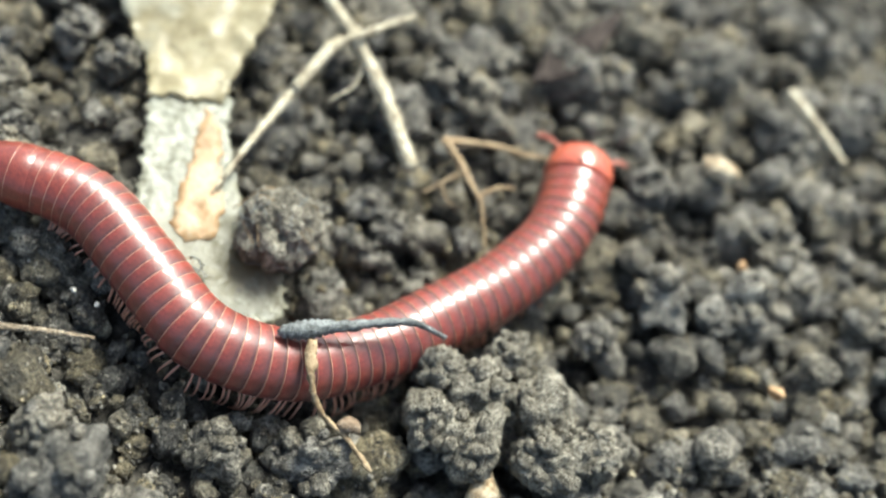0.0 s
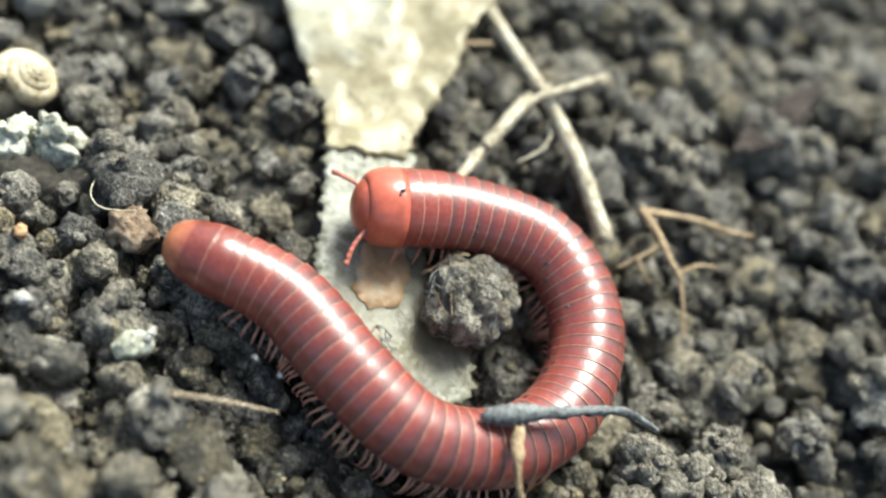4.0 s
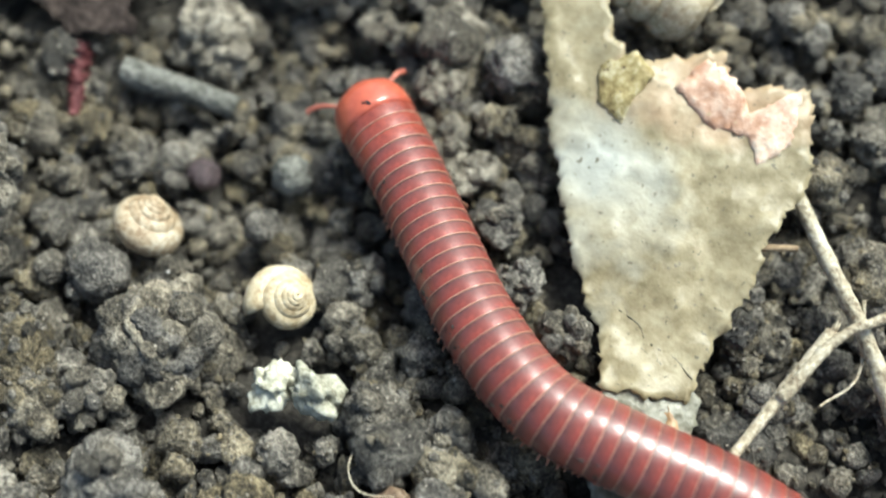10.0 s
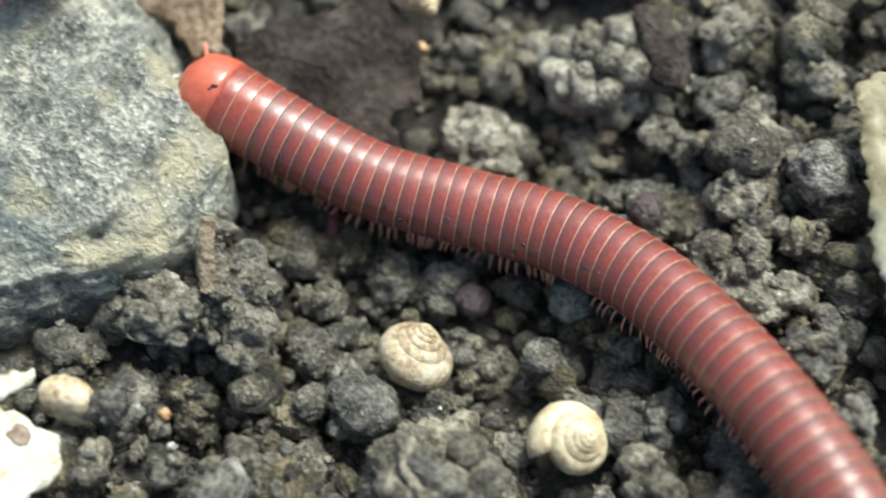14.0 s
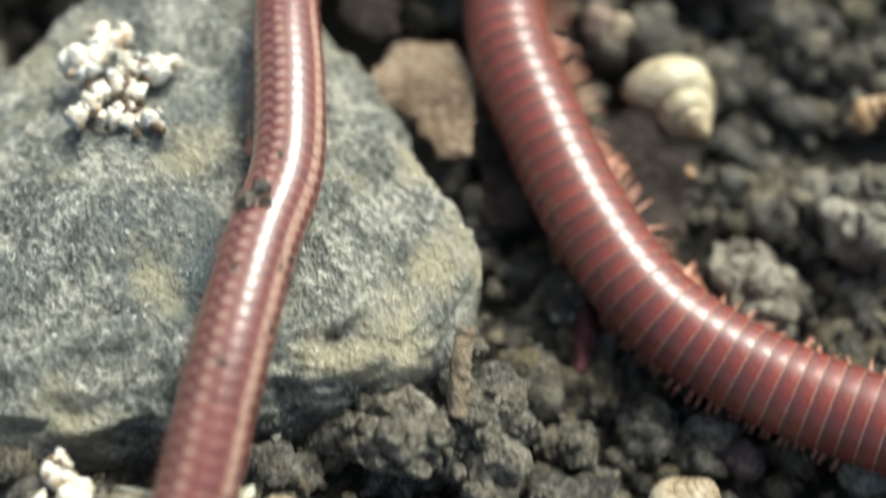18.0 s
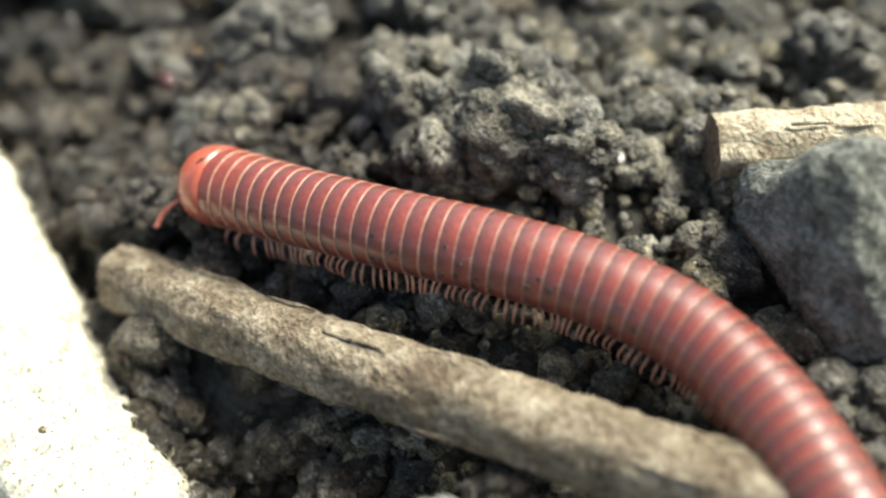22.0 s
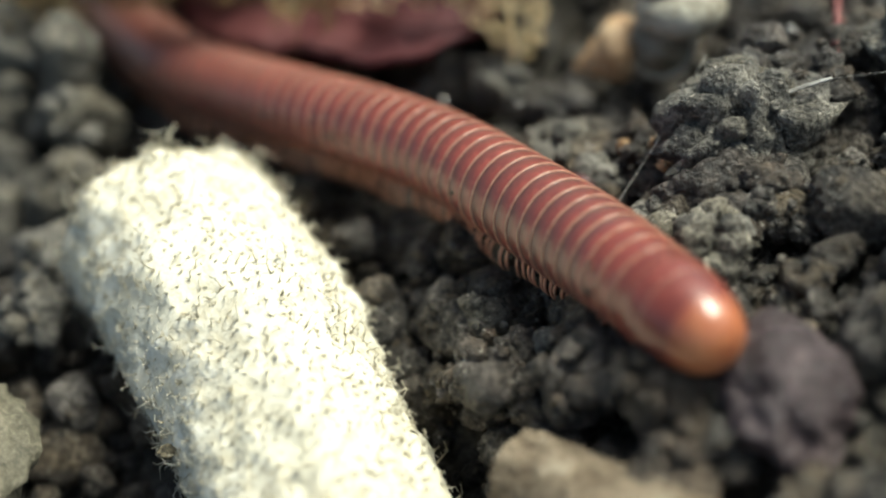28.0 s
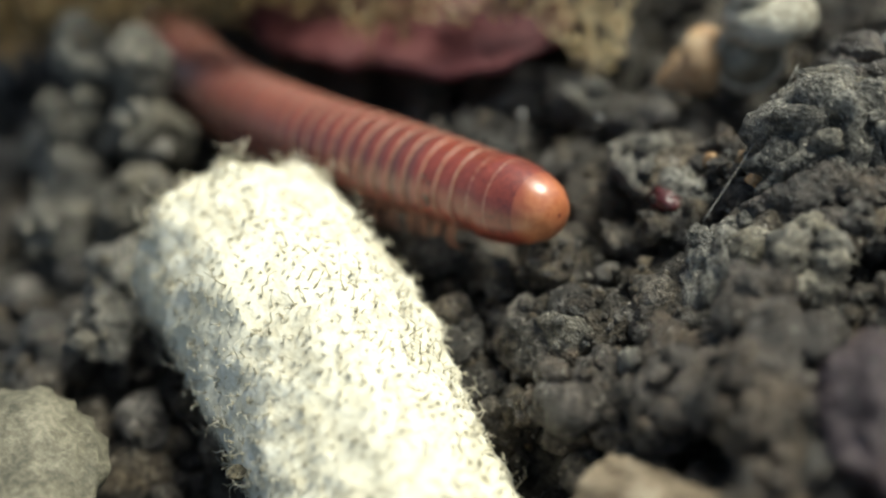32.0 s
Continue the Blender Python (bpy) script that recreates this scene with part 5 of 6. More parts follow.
def tall_clods():
    """Large damp clods that stand up beside the end of the way, dark ones for the shade below the stick, and dry ones:
    x, y, height of the middle, radius.
    """
    rs = np.random.RandomState(71)
    for k, (x, y, z, r, m) in enumerate([(-133.4, 31.2, 0.0, 4.8, WETSHADE), (-129.0, 24.0, -0.2, 3.4, WETSHADE), (-135.6, 23.4, -0.6, 3.0, WETSHADE), (-118.6, 29.4, -0.4, 4.2, CLOD), (-112.4, 31.4, 0.2, 4.8, CLOD), (-107.0, 32.4, 0.4, 3.2, CLOD), (-123.8, 36.6, 0.4, 3.4, CLOD), (-113.4, 35.6, 0.8, 2.4, CLOD), (-128.9, 10.2, 0.8, 2.3, WETSHADE), (-125.1, 12.6, 1.0, 2.5, WETSHADE), (-121.4, 14.2, 1.0, 2.6, WETSHADE), (-127.4, 14.1, 0.0, 2.0, WETSHADE), (-118.4, 12.2, 0.4, 2.0, WETSHADE), (-123.0, 16.4, 0.9, 2.4, WETSHADE), (-125.4, 17.5, 1.0, 2.2, WETSHADE), (-124.2, 10.4, -0.4, 1.7, WETSHADE), (-121.5, 11.4, -0.4, 1.6, WETSHADE), (-102.2, 9.0, -6.0, 2.7, WETSHADE), (-98.4, 11.4, -6.0, 2.3, WETSHADE), (-103.6, 11.0, -6.0, 2.1, WETSHADE), (-99.8, 8.4, -6.0, 2.2, WETSHADE), (-128.6, 9.6, 0.2, 1.5, WETSHADE), (-126.6, 10.6, 0.3, 1.4, WETSHADE), (-130.6, 9.2, 0.0, 1.3, WETSHADE), (-124.6, 12.4, 0.6, 1.6, WETSHADE), (-129.2, 11.8, 0.4, 1.3, WETSHADE), (-94.2, 15.0, -0.8, 1.7, WETSHADE), (-62.8, -1.8, 2.8, 2.2, DUST), (-61.4, -3.8, 1.8, 2.1, DUST), (-65.4, -5.0, 2.4, 2.2, DUST), (-67.2, -5.8, 1.6, 1.7, DUST), (-64.2, -3.6, 1.2, 2.0, DUST), (-66.6, 0.6, 2.4, 1.4, DUST), (-66.2, -1.4, 1.0, 1.6, DUST), (-69.0, -3.4, 1.2, 1.2, DUST),
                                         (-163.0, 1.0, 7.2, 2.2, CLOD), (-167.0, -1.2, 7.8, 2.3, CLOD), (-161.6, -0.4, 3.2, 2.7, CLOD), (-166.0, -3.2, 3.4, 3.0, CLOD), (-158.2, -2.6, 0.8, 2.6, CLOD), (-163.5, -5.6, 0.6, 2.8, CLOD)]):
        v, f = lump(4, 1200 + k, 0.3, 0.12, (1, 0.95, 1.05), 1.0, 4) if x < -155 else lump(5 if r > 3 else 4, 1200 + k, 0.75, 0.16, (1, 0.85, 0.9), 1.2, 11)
        ob = thing("soil_clod", mesh_from("soil_clod", v * r, f, m), (x, y, base(x, y) + z), (0, 0, 50 * k), "large clod dark from damp and painted shade, with rough broken faces" if m is WETSHADE else "tall lumpy grey-brown soil clod", "soil clod", "soil clods")
        for _ in range(8 + int(5 * r)):
            d = Vector((rs.normal(), rs.normal(), abs(rs.normal()))).normalized()
            w, g = lump(3, rs.randint(900), 0.5, 0.3, (1, 0.85, 0.8), 1.4, 5)
            part("granule", mesh_from("granule", w * r * float(np.clip(rs.lognormal(-1.8, 0.5), 0.06, 0.36)), g, m), ob, d * r * 0.84)


tall_clods()


def pebble(x, y, r, mat, label, seed, squash=(1, 0.8, 0.65), z=None, name="pebble", rough=0.3, knobs=0.2, level=4, rot=(0, 0, 0), cat="", group="", cuts=0, grain=1.0):
    v, f = lump(level, seed, rough, knobs, squash, 1.3, cuts, grain)
    return thing(name, mesh_from(name, v * r, f, mat), (x, y, base(x, y) + 0.3 * r if z is None else z), rot, label, cat or name.replace("_", " "), group)


pebble(-91.0, 39.4, 7.5, GREY, "dark grey angular pebble with pitted faces", 64, (1, 0.82, 0.8), rough=0.5, knobs=0.05, level=6, cuts=9, grain=0.5, rot=(0, 0, 15))
pebble(-118.5, 17.7, 3.7, PURPLE, "glossy purple-brown wet pebble", 78, (1, 0.8, 0.8), rough=0.45, knobs=0.15, z=base(-118.5, 17.7) - 1.0, cuts=6)
pebble(-10, -1, 2.9, DUST, "round dusty soil ball with rootlets on it", 79, (1, 0.95, 0.95), name="soil_ball", rough=0.25, knobs=0.35, level=5, z=base(-10, -1) + 1.7)
pebble(-136.2, 19.7, 0.9, SEED, "small glossy dark red seed on a clod", 87, (1.2, 0.7, 0.7), name="seed", rough=0.15, knobs=0.1, z=base(-136.2, 19.7) + 0.8)
pebble(18.3, 19.4, 1.4, SHELL, "pale broken shell fragment in soil", 88, (1, 0.7, 0.6), name="shell_fragment", rough=0.3, knobs=0.2, z=base(18.3, 19.4) + 2.0)
pebble(-119.5, 5.9, 1.0, PINK, "dull red petal chip between stick and pith", 89, (1, 0.8, 0.7), name="petal_chip", rough=0.4, knobs=0.1, z=base(-119.5, 5.9) + 0.6, cuts=5)
pebble(-47, 9, 1.4, GREY, "round dark soil pellet", 80, (1, 1, 1), name="soil_pellet", rough=0.15, knobs=0.15)
pebble(-45.7, 16, 1.1, PURPLE, "smooth olive round seed", 81, (1, 1, 1), name="seed", rough=0.05, knobs=0.05)
pebble(-37.5, -3.6, 1.7, FUNGUS, "pale yellowish crumb of dry fungus", 82, (1, 0.7, 0.8), name="fungus_crumb", rough=0.6, knobs=0.7, z=base(-37, -4) + 1.3)
pebble(-39.8, -4.4, 1.6, FUNGUS, "pale yellowish crumb of dry fungus", 83, (0.9, 0.8, 0.8), name="fungus_crumb", rough=0.6, knobs=0.7, z=base(-39, -4) + 1.2)
pebble(-29.8, -7.6, 1.5, BROWNLEAF, "brown crumbly soil lump", 84, (1, 0.9, 0.9), name="soil_lump", rough=0.4, knobs=0.2, z=base(-30, -7) + 1.0)

PELLETS = [(-53.4, -3.4, 2.1), (-46.6, 4.6, 1.3), (-42.4, 21.7, 2.2), (-37.8, 21.9, 1.9), (-42.7, 3.2, 1.0), (-50.2, -2.0, 0.9), (-56.4, -4.6, 1.1), (-59.4, -6.2, 1.3), (-30.3, -10.6, 1.2), (-28.1, -5.6, 1.3), (-23.8, -9.6, 1.1), (-33.4, -12.8, 1.1), (-88.5, 46.8, 1.7), (-69.1, 24.1, 1.8), (-72.4, 23.6, 1.5), (-140.2, 21.4, 1.4), (19.6, 3.4, 1.5), (24.0, -2.6, 1.7), (14.4, 9.8, 1.4), (29.6, 6.2, 1.6), (20.8, -8.6, 1.5), (-4.8, 12.6, 1.4)]
for i, (x, y, r) in enumerate(PELLETS):
    pebble(x, y, r, SLATE if i in (12, 14) else CLOD, "rounded brown soil pellet with a grainy skin" if i in (12, 14) else "rounded grey soil pellet with a grainy skin", 960 + i, (1, 0.93, 0.9), base(x, y) + 0.6 * r, "soil_pellet", 0.22, 0.1, 4, (0, 0, i * 50), "soil pellet", "soil pellets", 3, 0.7)
pebble(-52.3, 6.2, 1.2, PURPLE, "glossy blue-black round pellet", 991, (1, 0.9, 0.9), base(-52.3, 6.2) + 0.2, "soil_pellet", 0.12, 0.05, 4, (0, 0, 0), "soil pellet", "", 0, 0.3)
pebble(-48.2, -5.9, 4.0, CLOD, "flat-topped block of packed soil", 992, (1, 0.8, 0.6), base(-48.2, -5.9) + 0.4, "soil_clod", 0.3, 0.08, 5, (0, 0, 30), "soil clod", "soil clods", 9, 0.7)

GRIT = [(-32.1, -15.4, 0.8, 1), (-25.0, -14.2, 0.55, 1), (-19.3, -12.0, 0.45, 1), (-17.6, -12.2, 0.4, 1), (-38.7, -18.1, 0.8, 0), (-23.7, -4.7, 0.35, 1), (-73.5, -2.6, 0.55, 0), (-104.4, 33.8, 0.7, 1), (-149.0, 46.4, 0.75, 1), (-144.7, 44.2, 0.7, 1), (-144.2, 50.8, 0.9, 1), (-142.6, 52.8, 0.7, 0), (-125.2, 36.8, 0.6, 1), (-138.8, 35.3, 0.6, 1), (-144.9, 21.2, 0.3, 1), (-148.7, 18.3, 0.4, 1), (-132.7, 22.6, 0.55, 0), (-63.5, -10.4, 0.35, 1), (-49.8, -1.2, 0.3, 1), (-34.9, -11.4, 0.75, 0), (26.8, 2.9, 0.8, 0), (5.7, -5.0, 0.9, 1), (-25, -13.8, 0.7, 1), (-69.6, -5.5, 0.5, 1), (-28.8, -6.0, 0.3, 1), (-72, -0.5, 0.65, 0), (-134.6, 23.4, 0.7, 0), (-136.2, 22.4, 0.5, 0), (-113.6, 33.7, 0.7, 1), (-97, 44, 0.8, 0), (-119.0, 34.0, 0.5, 1), (-146.4, 37.3, 0.7, 1), (-141.2, 44.2, 0.7, 0), (-62, -10, 0.6, 0), (-60.5, -11.2, 0.55, 1), (22, 12, 0.6, 0), (-63, 18, 0.5, 0)]
for i, (x, y, r, k) in enumerate(GRIT):
    pebble(x, y, r * (0.8, 0.62)[k], (ORANGE, QUARTZ)[k], ("small orange-brown grit chip in soil", "small shiny pale grit grain in soil")[k], 900 + i, (1, 0.75, 0.7), base(x, y) + 1.5 + 0.3 * r, "grit", 0.4, 0.3, 3, (i * 40, i * 25, i * 70), "grit", "grit grains")


def crust():
    ob = empty("crust", (0, 0, 0), label="white and orange crusty patch growing on the grey stone, with painted white glints at its edge", category="lichen crust")
    rs = np.random.RandomState(6)
    # the last two spots are no crust: they paint a white glint on the edge
    for x, y, r in [(-90.8, 0.3, 1.5), (-90.2, 1.6, 1.0), (-88.9, 1.5, 0.7), (-87.3, 2.4, 1.0), (-87.6, 1.2, 0.8), (-87.8, -2.3, 1.0), (-88.2, -1.0, 0.8), (-87.4, 0.3, 0.9), (-86.2, -1.0, 0.8), (-84.8, -1.3, 0.9), (-86.6, -2.0, 0.6), (-75.6, -17.0, 1.2), (-76.5, -16.0, 0.8)]:
        for k in range(9):
            v, f = lump(2, int(abs(x) * 10 + k), 0.7, 0.9, (1, 0.8, 0.6), 2.2)
            part("lobe", mesh_from("lobe", v * r * rs.uniform(0.3, 0.72), f, CRUST if k % 4 or r > 0.95 else BROWNLEAF), ob, (x + rs.normal(0, 0.5) * r, y + rs.normal(0, 0.5) * r, base(x, y) + (5.1 if x < -80 else 1.4) + rs.uniform(0, 0.4)), (rs.uniform(0, 90), rs.uniform(0, 90), rs.uniform(0, 360)))


crust()

# ---- snail shells ----


def shell_mesh(R, turns, growth, out, drop, tube_r, sides=18):
    """A coiled shell, its mouth at the base and its tip up (z). Sizes are shares of R."""
    n = int(turns * 26)
    verts, faces = [], []
    for i in range(n + 1):
        a = i / 26 * 2 * math.pi
        s = growth ** (i / 26 - turns)
        w = out * s * min(1.0, 0.35 + i / 40)
        c = Vector((w * math.cos(a), w * math.sin(a), -drop * s + drop))
        e = Vector((math.cos(a), math.sin(a), 0))
        ridge = 1 + 0.018 * math.sin(i * 2.4) + 0.012 * math.sin(i * 5.1)
        for k in range(sides):
            b = 2 * math.pi * k / sides
            q = c + (e * math.cos(b) + Vector((0, 0, 1)) * math.sin(b)) * tube_r * s * ridge
            verts.append(q * R)
        if i:
            for k in range(sides):
                p, q = (i - 1) * sides + k, (i - 1) * sides + (k + 1) % sides
                faces.append((p, p + sides, q + sides, q))
    faces.append(tuple(range(sides)))
    # the mouth is hollow: a lip turned inwards
    m = len(verts) - sides
    mid = sum((Vector(v) for v in verts[m:]), Vector()) / sides
    for shrink, back in ((0.88, 0.0), (0.82, 0.12)):
        k0 = len(verts) - sides
        a = n / 26 * 2 * math.pi
        d = Vector((math.sin(a), -math.cos(a), 0))
        for v in verts[m:m + sides]:
            verts.append(mid + (Vector(v) - mid) * shrink + d * back * R * tube_r)
        for k in range(sides):
            p, q = k0 + k, k0 + (k + 1) % sides
            faces.append((p, p + sides, q + sides, q))
    faces.append(tuple(range(len(verts) - sides, len(verts))))
    return verts, faces


FLAT = (5.5, 1.4, 0.58, 1.15, 0.36)
DOME = (3.5, 1.9, 0.45, 0.55, 0.52)
FAT = (5.0, 1.62, 0.42, 1.55, 0.56)
SPIRE = (5.5, 1.52, 0.40, 1.6, 0.57)
TURRET = (6.0, 1.52, 0.38, 2.0, 0.53)
CONE = (5.0, 1.6, 0.44, 1.15, 0.5)
WHORLED = (5.5, 1.42, 0.52, 1.1, 0.46)


def snail(x, y, size, kind, mat, rot, label, lift=0.0, spin=0.0):
    ob = empty("snail_shell", (x, y, base(x, y) + lift), rot, label, "snail shell", "snail shells")
    v, f = shell_mesh(size, *kind)
    turn = Matrix.Rotation(math.radians(spin), 3, "Z")
    v = [turn @ p for p in v]
    last = (int(kind[0] * 26) - 24) * 18
    pieces = {"spire": [x for x in f if max(x) < last + 18], "body_whorl": [x for x in f if max(x) >= last + 18]}
    for name, faces in pieces.items():
        used = sorted({i for x in faces for i in x})
        where = {k: i for i, k in enumerate(used)}
        part(name, mesh_from(name, [v[k] for k in used], [tuple(where[i] for i in x) for x in faces], mat), ob)
    return ob


snail(-53, 0.6, 2.75, WHORLED, SHELL, (0, -38, 258), "small coiled tan snail shell with fine spiral ribs", 1.2)
snail(-42.6, 0.8, 2.6, WHORLED, SHELLCREAM, (18, 20, 60), "small cream snail shell with a broken mouth", 1.0)
snail(-66.8, 21.8, 3.0, FAT, SHELLCREAM, (82, 0, 60), "pale cream pointed snail shell lying on its side", 1.4, 170)
snail(-29.2, 30.0, 3.7, TURRET, SHELLCREAM, (86, 0, 291), "long cream turret shell resting by the leaf flake", 3.0, 180)
snail(-57, 26, 1.3, TURRET, SHELLORANGE, (35, 20, 100), "tiny amber turret shell standing in soil", 2.0)
snail(-66.6, -12.0, 2.1, DOME, SHELL, (75, 15, 20), "broken tan shell with a dark hollow mouth", 1.4)
snail(-126.6, 51.6, 2.8, TURRET, SHELLGREY, (65, 0, 150), "banded pale turret shell among soil clods", 3.0)
snail(9.4, -11.4, 2.1, FLAT, SHELL, (10, 60, 0), "small pale glossy snail shell in soil", 1.0)
snail(-154.1, 41.6, 2.6, CONE, SHELL, (60, 10, 20), "pale cream snail shell under the leaf skeleton", 4.0)
snail(-98, 7.5, 2.0, CONE, SHELL, (80, 0, 60), "tan snail shell beside the grey stone", 1.0)
snail(-44.4, 34.3, 2.1, FLAT, SHELL, (-20, 0, 60), "round tan snail shell among soil clods", 2.2)
snail(-71.5, 24.5, 1.6, CONE, SHELL, (80, 0, 10), "small tan snail shell fragment in soil", 0.8)
snail(-142.5, 31.1, 3.6, FAT, SHELLGREY, (10, 16, 250), "grey weathered snail shell with banded whorls", 2.2)
snail(-144.7, 28.5, 2.3, SPIRE, SHELLORANGE, (104, 0, -30), "orange-tan snail shell leaning against a grey one", 1.8)

# ---- leaves, chips, stems ----


def leaf(name, outline, z, thick, mat, label, seed, cat="leaf", curl=0.0, wave=0.4):
    cx, cy = sum(p[0] for p in outline) / len(outline), sum(p[1] for p in outline) / len(outline)

    def h(x, y):
        p = Vector((x, y, seed))
        return base(x, y) + z + curl * ((x - cx) * 0.8 + (y - cy) * 0.6) + wave * noise.noise(p * 0.35) + 0.12 * noise.noise(p * 1.2)
    if mat is PINK:
        ring = spline([(x, y, 0) for x, y in outline + outline[:1]], 44)[:-1]
        outline = [(p.x, p.y) for p in ring]
    ob = empty(name, label=label, category=cat)
    if name == "wood_chip":
        part("edge", mesh_from("edge", *tube([(x, y, h(x, y) - 0.3) for x, y in [(p.x, p.y) for p in spline([(x, y, 0) for x, y in outline[:5]], 24)]], [0.34] * 24, 8, 0.5, 4), FIBRE), ob, label="white torn edge")
    part("blade", mesh_from("blade", *sheet(outline, h, thick, 0.6, seed, 0.06 if mat is PINK else 0.2), mat), ob)
    a, b = outline[0], outline[len(outline) // 2]
    if mat is PINK:
        for q in (-0.22, 0.0, 0.22):
            w = [(cx + (x - cx) * 0.8 + q * (y - cy), cy + (y - cy) * 0.8 - q * (x - cx)) for x, y in [(a[0] + (b[0] - a[0]) * k / 7, a[1] + (b[1] - a[1]) * k / 7) for k in range(8)]]
            part("petal_vein", mesh_from("petal_vein", *tube([(x, y, h(x, y) + 0.02) for x, y in w], [0.12] * 8, 6, 0.2, 2), mat), ob)
    if name != "dead_leaf":
        return ob
    rib = [(a[0] + (b[0] - a[0]) * k / 7, a[1] + (b[1] - a[1]) * k / 7) for k in range(1, 7)]
    part("midrib", mesh_from("midrib", *tube([(x, y, h(x, y)) for x, y in rib], [0.06 - 0.006 * k for k in range(6)], 7, 0.2, 2), mat), ob)
    return ob


leaf("dead_leaf", [(-73, 11.7), (-71.5, 15.5), (-69.6, 16.4), (-67.2, 19.6), (-63.6, 18.6), (-61.4, 15.2), (-62.2, 13.2), (-61, 11.6), (-64.2, 9.2), (-67.5, 10.2), (-70.4, 8.8)], 1.6, 0.25, DARKLEAF, "dark brown dead leaf fragment flat on soil", 31, "dead leaf", 0.1, 1.2)
leaf("dead_leaf", [(-80, 9.8), (-80.6, 13.5), (-78, 15.8), (-75.4, 14.8), (-72.6, 10.2), (-74, 9), (-77, 10.6)], 2.2, 0.2, BROWNLEAF, "curled light brown dead leaf fragment", 32, "dead leaf", 0.12, 0.8)
leaf("dead_leaf", [(-88.2, 17.6), (-86.4, 18.4), (-83.2, 17.4), (-81.8, 15.6), (-83, 14.6), (-85.8, 15.2)], -0.2, 0.25, DARKLEAF, "dark brown curled dead leaf beside the stick", 33, "dead leaf", 0.25, 0.8)
leaf("dead_leaf", [(-52.6, 26), (-50.8, 27), (-47.6, 24.2), (-47.2, 22.6), (-49, 22.4)], 2.6, 0.3, DARKLEAF, "narrow grey-brown leaf scrap on soil", 34, "dead leaf", 0.1)
leaf("wood_chip", [(-37.1, -17.9), (-35.8, -16.7), (-34.8, -17.7), (-33.4, -19.2), (-31.1, -20.6), (-31.0, -21.6), (-31.8, -22.8), (-31.8, -26.6), (-36.4, -28.5), (-38.4, -27.0), (-37.2, -25.2), (-38.8, -24.3), (-36.9, -21.8), (-36.9, -20.5), (-36.1, -19.8)], 2.0, 0.8, CHALK, "chalk-white ragged chip with brown specks on soil", 35, "chip", 0.05)
pebble(-29.9, -22.0, 1.9, DUST, "rounded grey soil pellet with a grainy skin", 997, (1, 0.9, 0.8), base(-29.9, -22) + 1.6, "soil_pellet", 0.3, 0.2, 4, (0, 0, 20), "soil pellet", "soil pellets", 5)
pebble(-25.6, -14.6, 1.3, FUNGUS, "translucent grey-tan quartz pebble in soil", 998, (1, 0.75, 0.8), base(-25.6, -14.6) + 1.0, "quartz_pebble", 0.3, 0.1, 4, (0, 0, 70), "pebble", "", 6)


def fibre_chip():
    """A broad split chip beside the broken shell, with a strip and splinters lifted off it."""
    ob = empty("wood_chip", label="broad cream-white split chip beside a broken shell", category="chip")

    def h(x, y):
        p = Vector((x, y, 4))
        return base(x, y) + 2.0 + 0.5 * noise.noise(p * 0.4) + 0.15 * noise.noise(p * 1.3)
    wide = [(-72.3, -16.0), (-69.3, -14.5), (-67.6, -14.2), (-65.5, -14.2), (-64.7, -15.1), (-64.4, -16.5), (-65.2, -19.0), (-67.2, -22.4), (-72, -24), (-76, -21)]
    part("blade", mesh_from("blade", *sheet(wide, h, 0.4, 0.6, 44, 0.2), FIBRE), ob)
    strip = [(-73.4, -18.4), (-72.0, -16.2), (-70.2, -13.4), (-68.8, -11.9), (-68.4, -12.5), (-69.2, -14.4), (-70.6, -16.6)]
    part("strip", mesh_from("strip", *sheet(strip, lambda x, y: h(x, y) + 0.7 + 0.1 * (y + 15), 0.35, 0.5, 45, 0.12), FIBRE), ob, label="lifted grey-white strip")
    rs = np.random.RandomState(8)
    for k in range(7):
        a = Vector((-69.4 + rs.uniform(-0.6, 0.6), -13.2 + rs.uniform(-0.5, 0.5), h(-69, -13) + 0.5))
        b = a + Vector((rs.uniform(-4.5, -2.0), rs.uniform(-4.5, -2.2), rs.uniform(-0.1, 0.5)))
        part("splinter", mesh_from("splinter", *tube(spline([a, (a + b) / 2 + Vector(rs.normal(0, 0.1, 3)), b], 10), [0.04] + [rs.uniform(0.06, 0.13)] * 8 + [0.03], 6, 0.5, k), FIBRE if k % 3 else PALESTICK), ob)
    w, g = lump(3, 46, 0.4, 0.3, (1, 0.8, 0.3))
    part("dirt_speck", mesh_from("dirt_speck", w * 0.7, g, SLATE), ob, (-67.4, -15.2, h(-67.4, -15.2)), label="brown stain of soil")


fibre_chip()
pebble(-64.8, -11.2, 1.25, CLOD, "dark soil plug in the mouth of the broken shell", 47, (0.8, 1, 1), name="soil_clod", rough=0.5, knobs=0.4, z=base(-64.8, -11.2) + 1.7, cat="soil clod", cuts=5)
pebble(-140.7, -14.2, 6.2, CHIP, "smooth olive-brown stone chip", 86, (1, 0.8, 0.4), name="stone_chip", rough=0.2, knobs=0.08, z=base(-140.7, -14.2) + 1.0)


leaf("dead_leaf", [(2.3, 19.7), (2.5, 23.7), (6.8, 30.7), (6.5, 26.6), (5.1, 22.0)], 2.4, 0.3, DARKLEAF, "narrow grey leaf scrap lying on soil", 43, "dead leaf", 0.05)


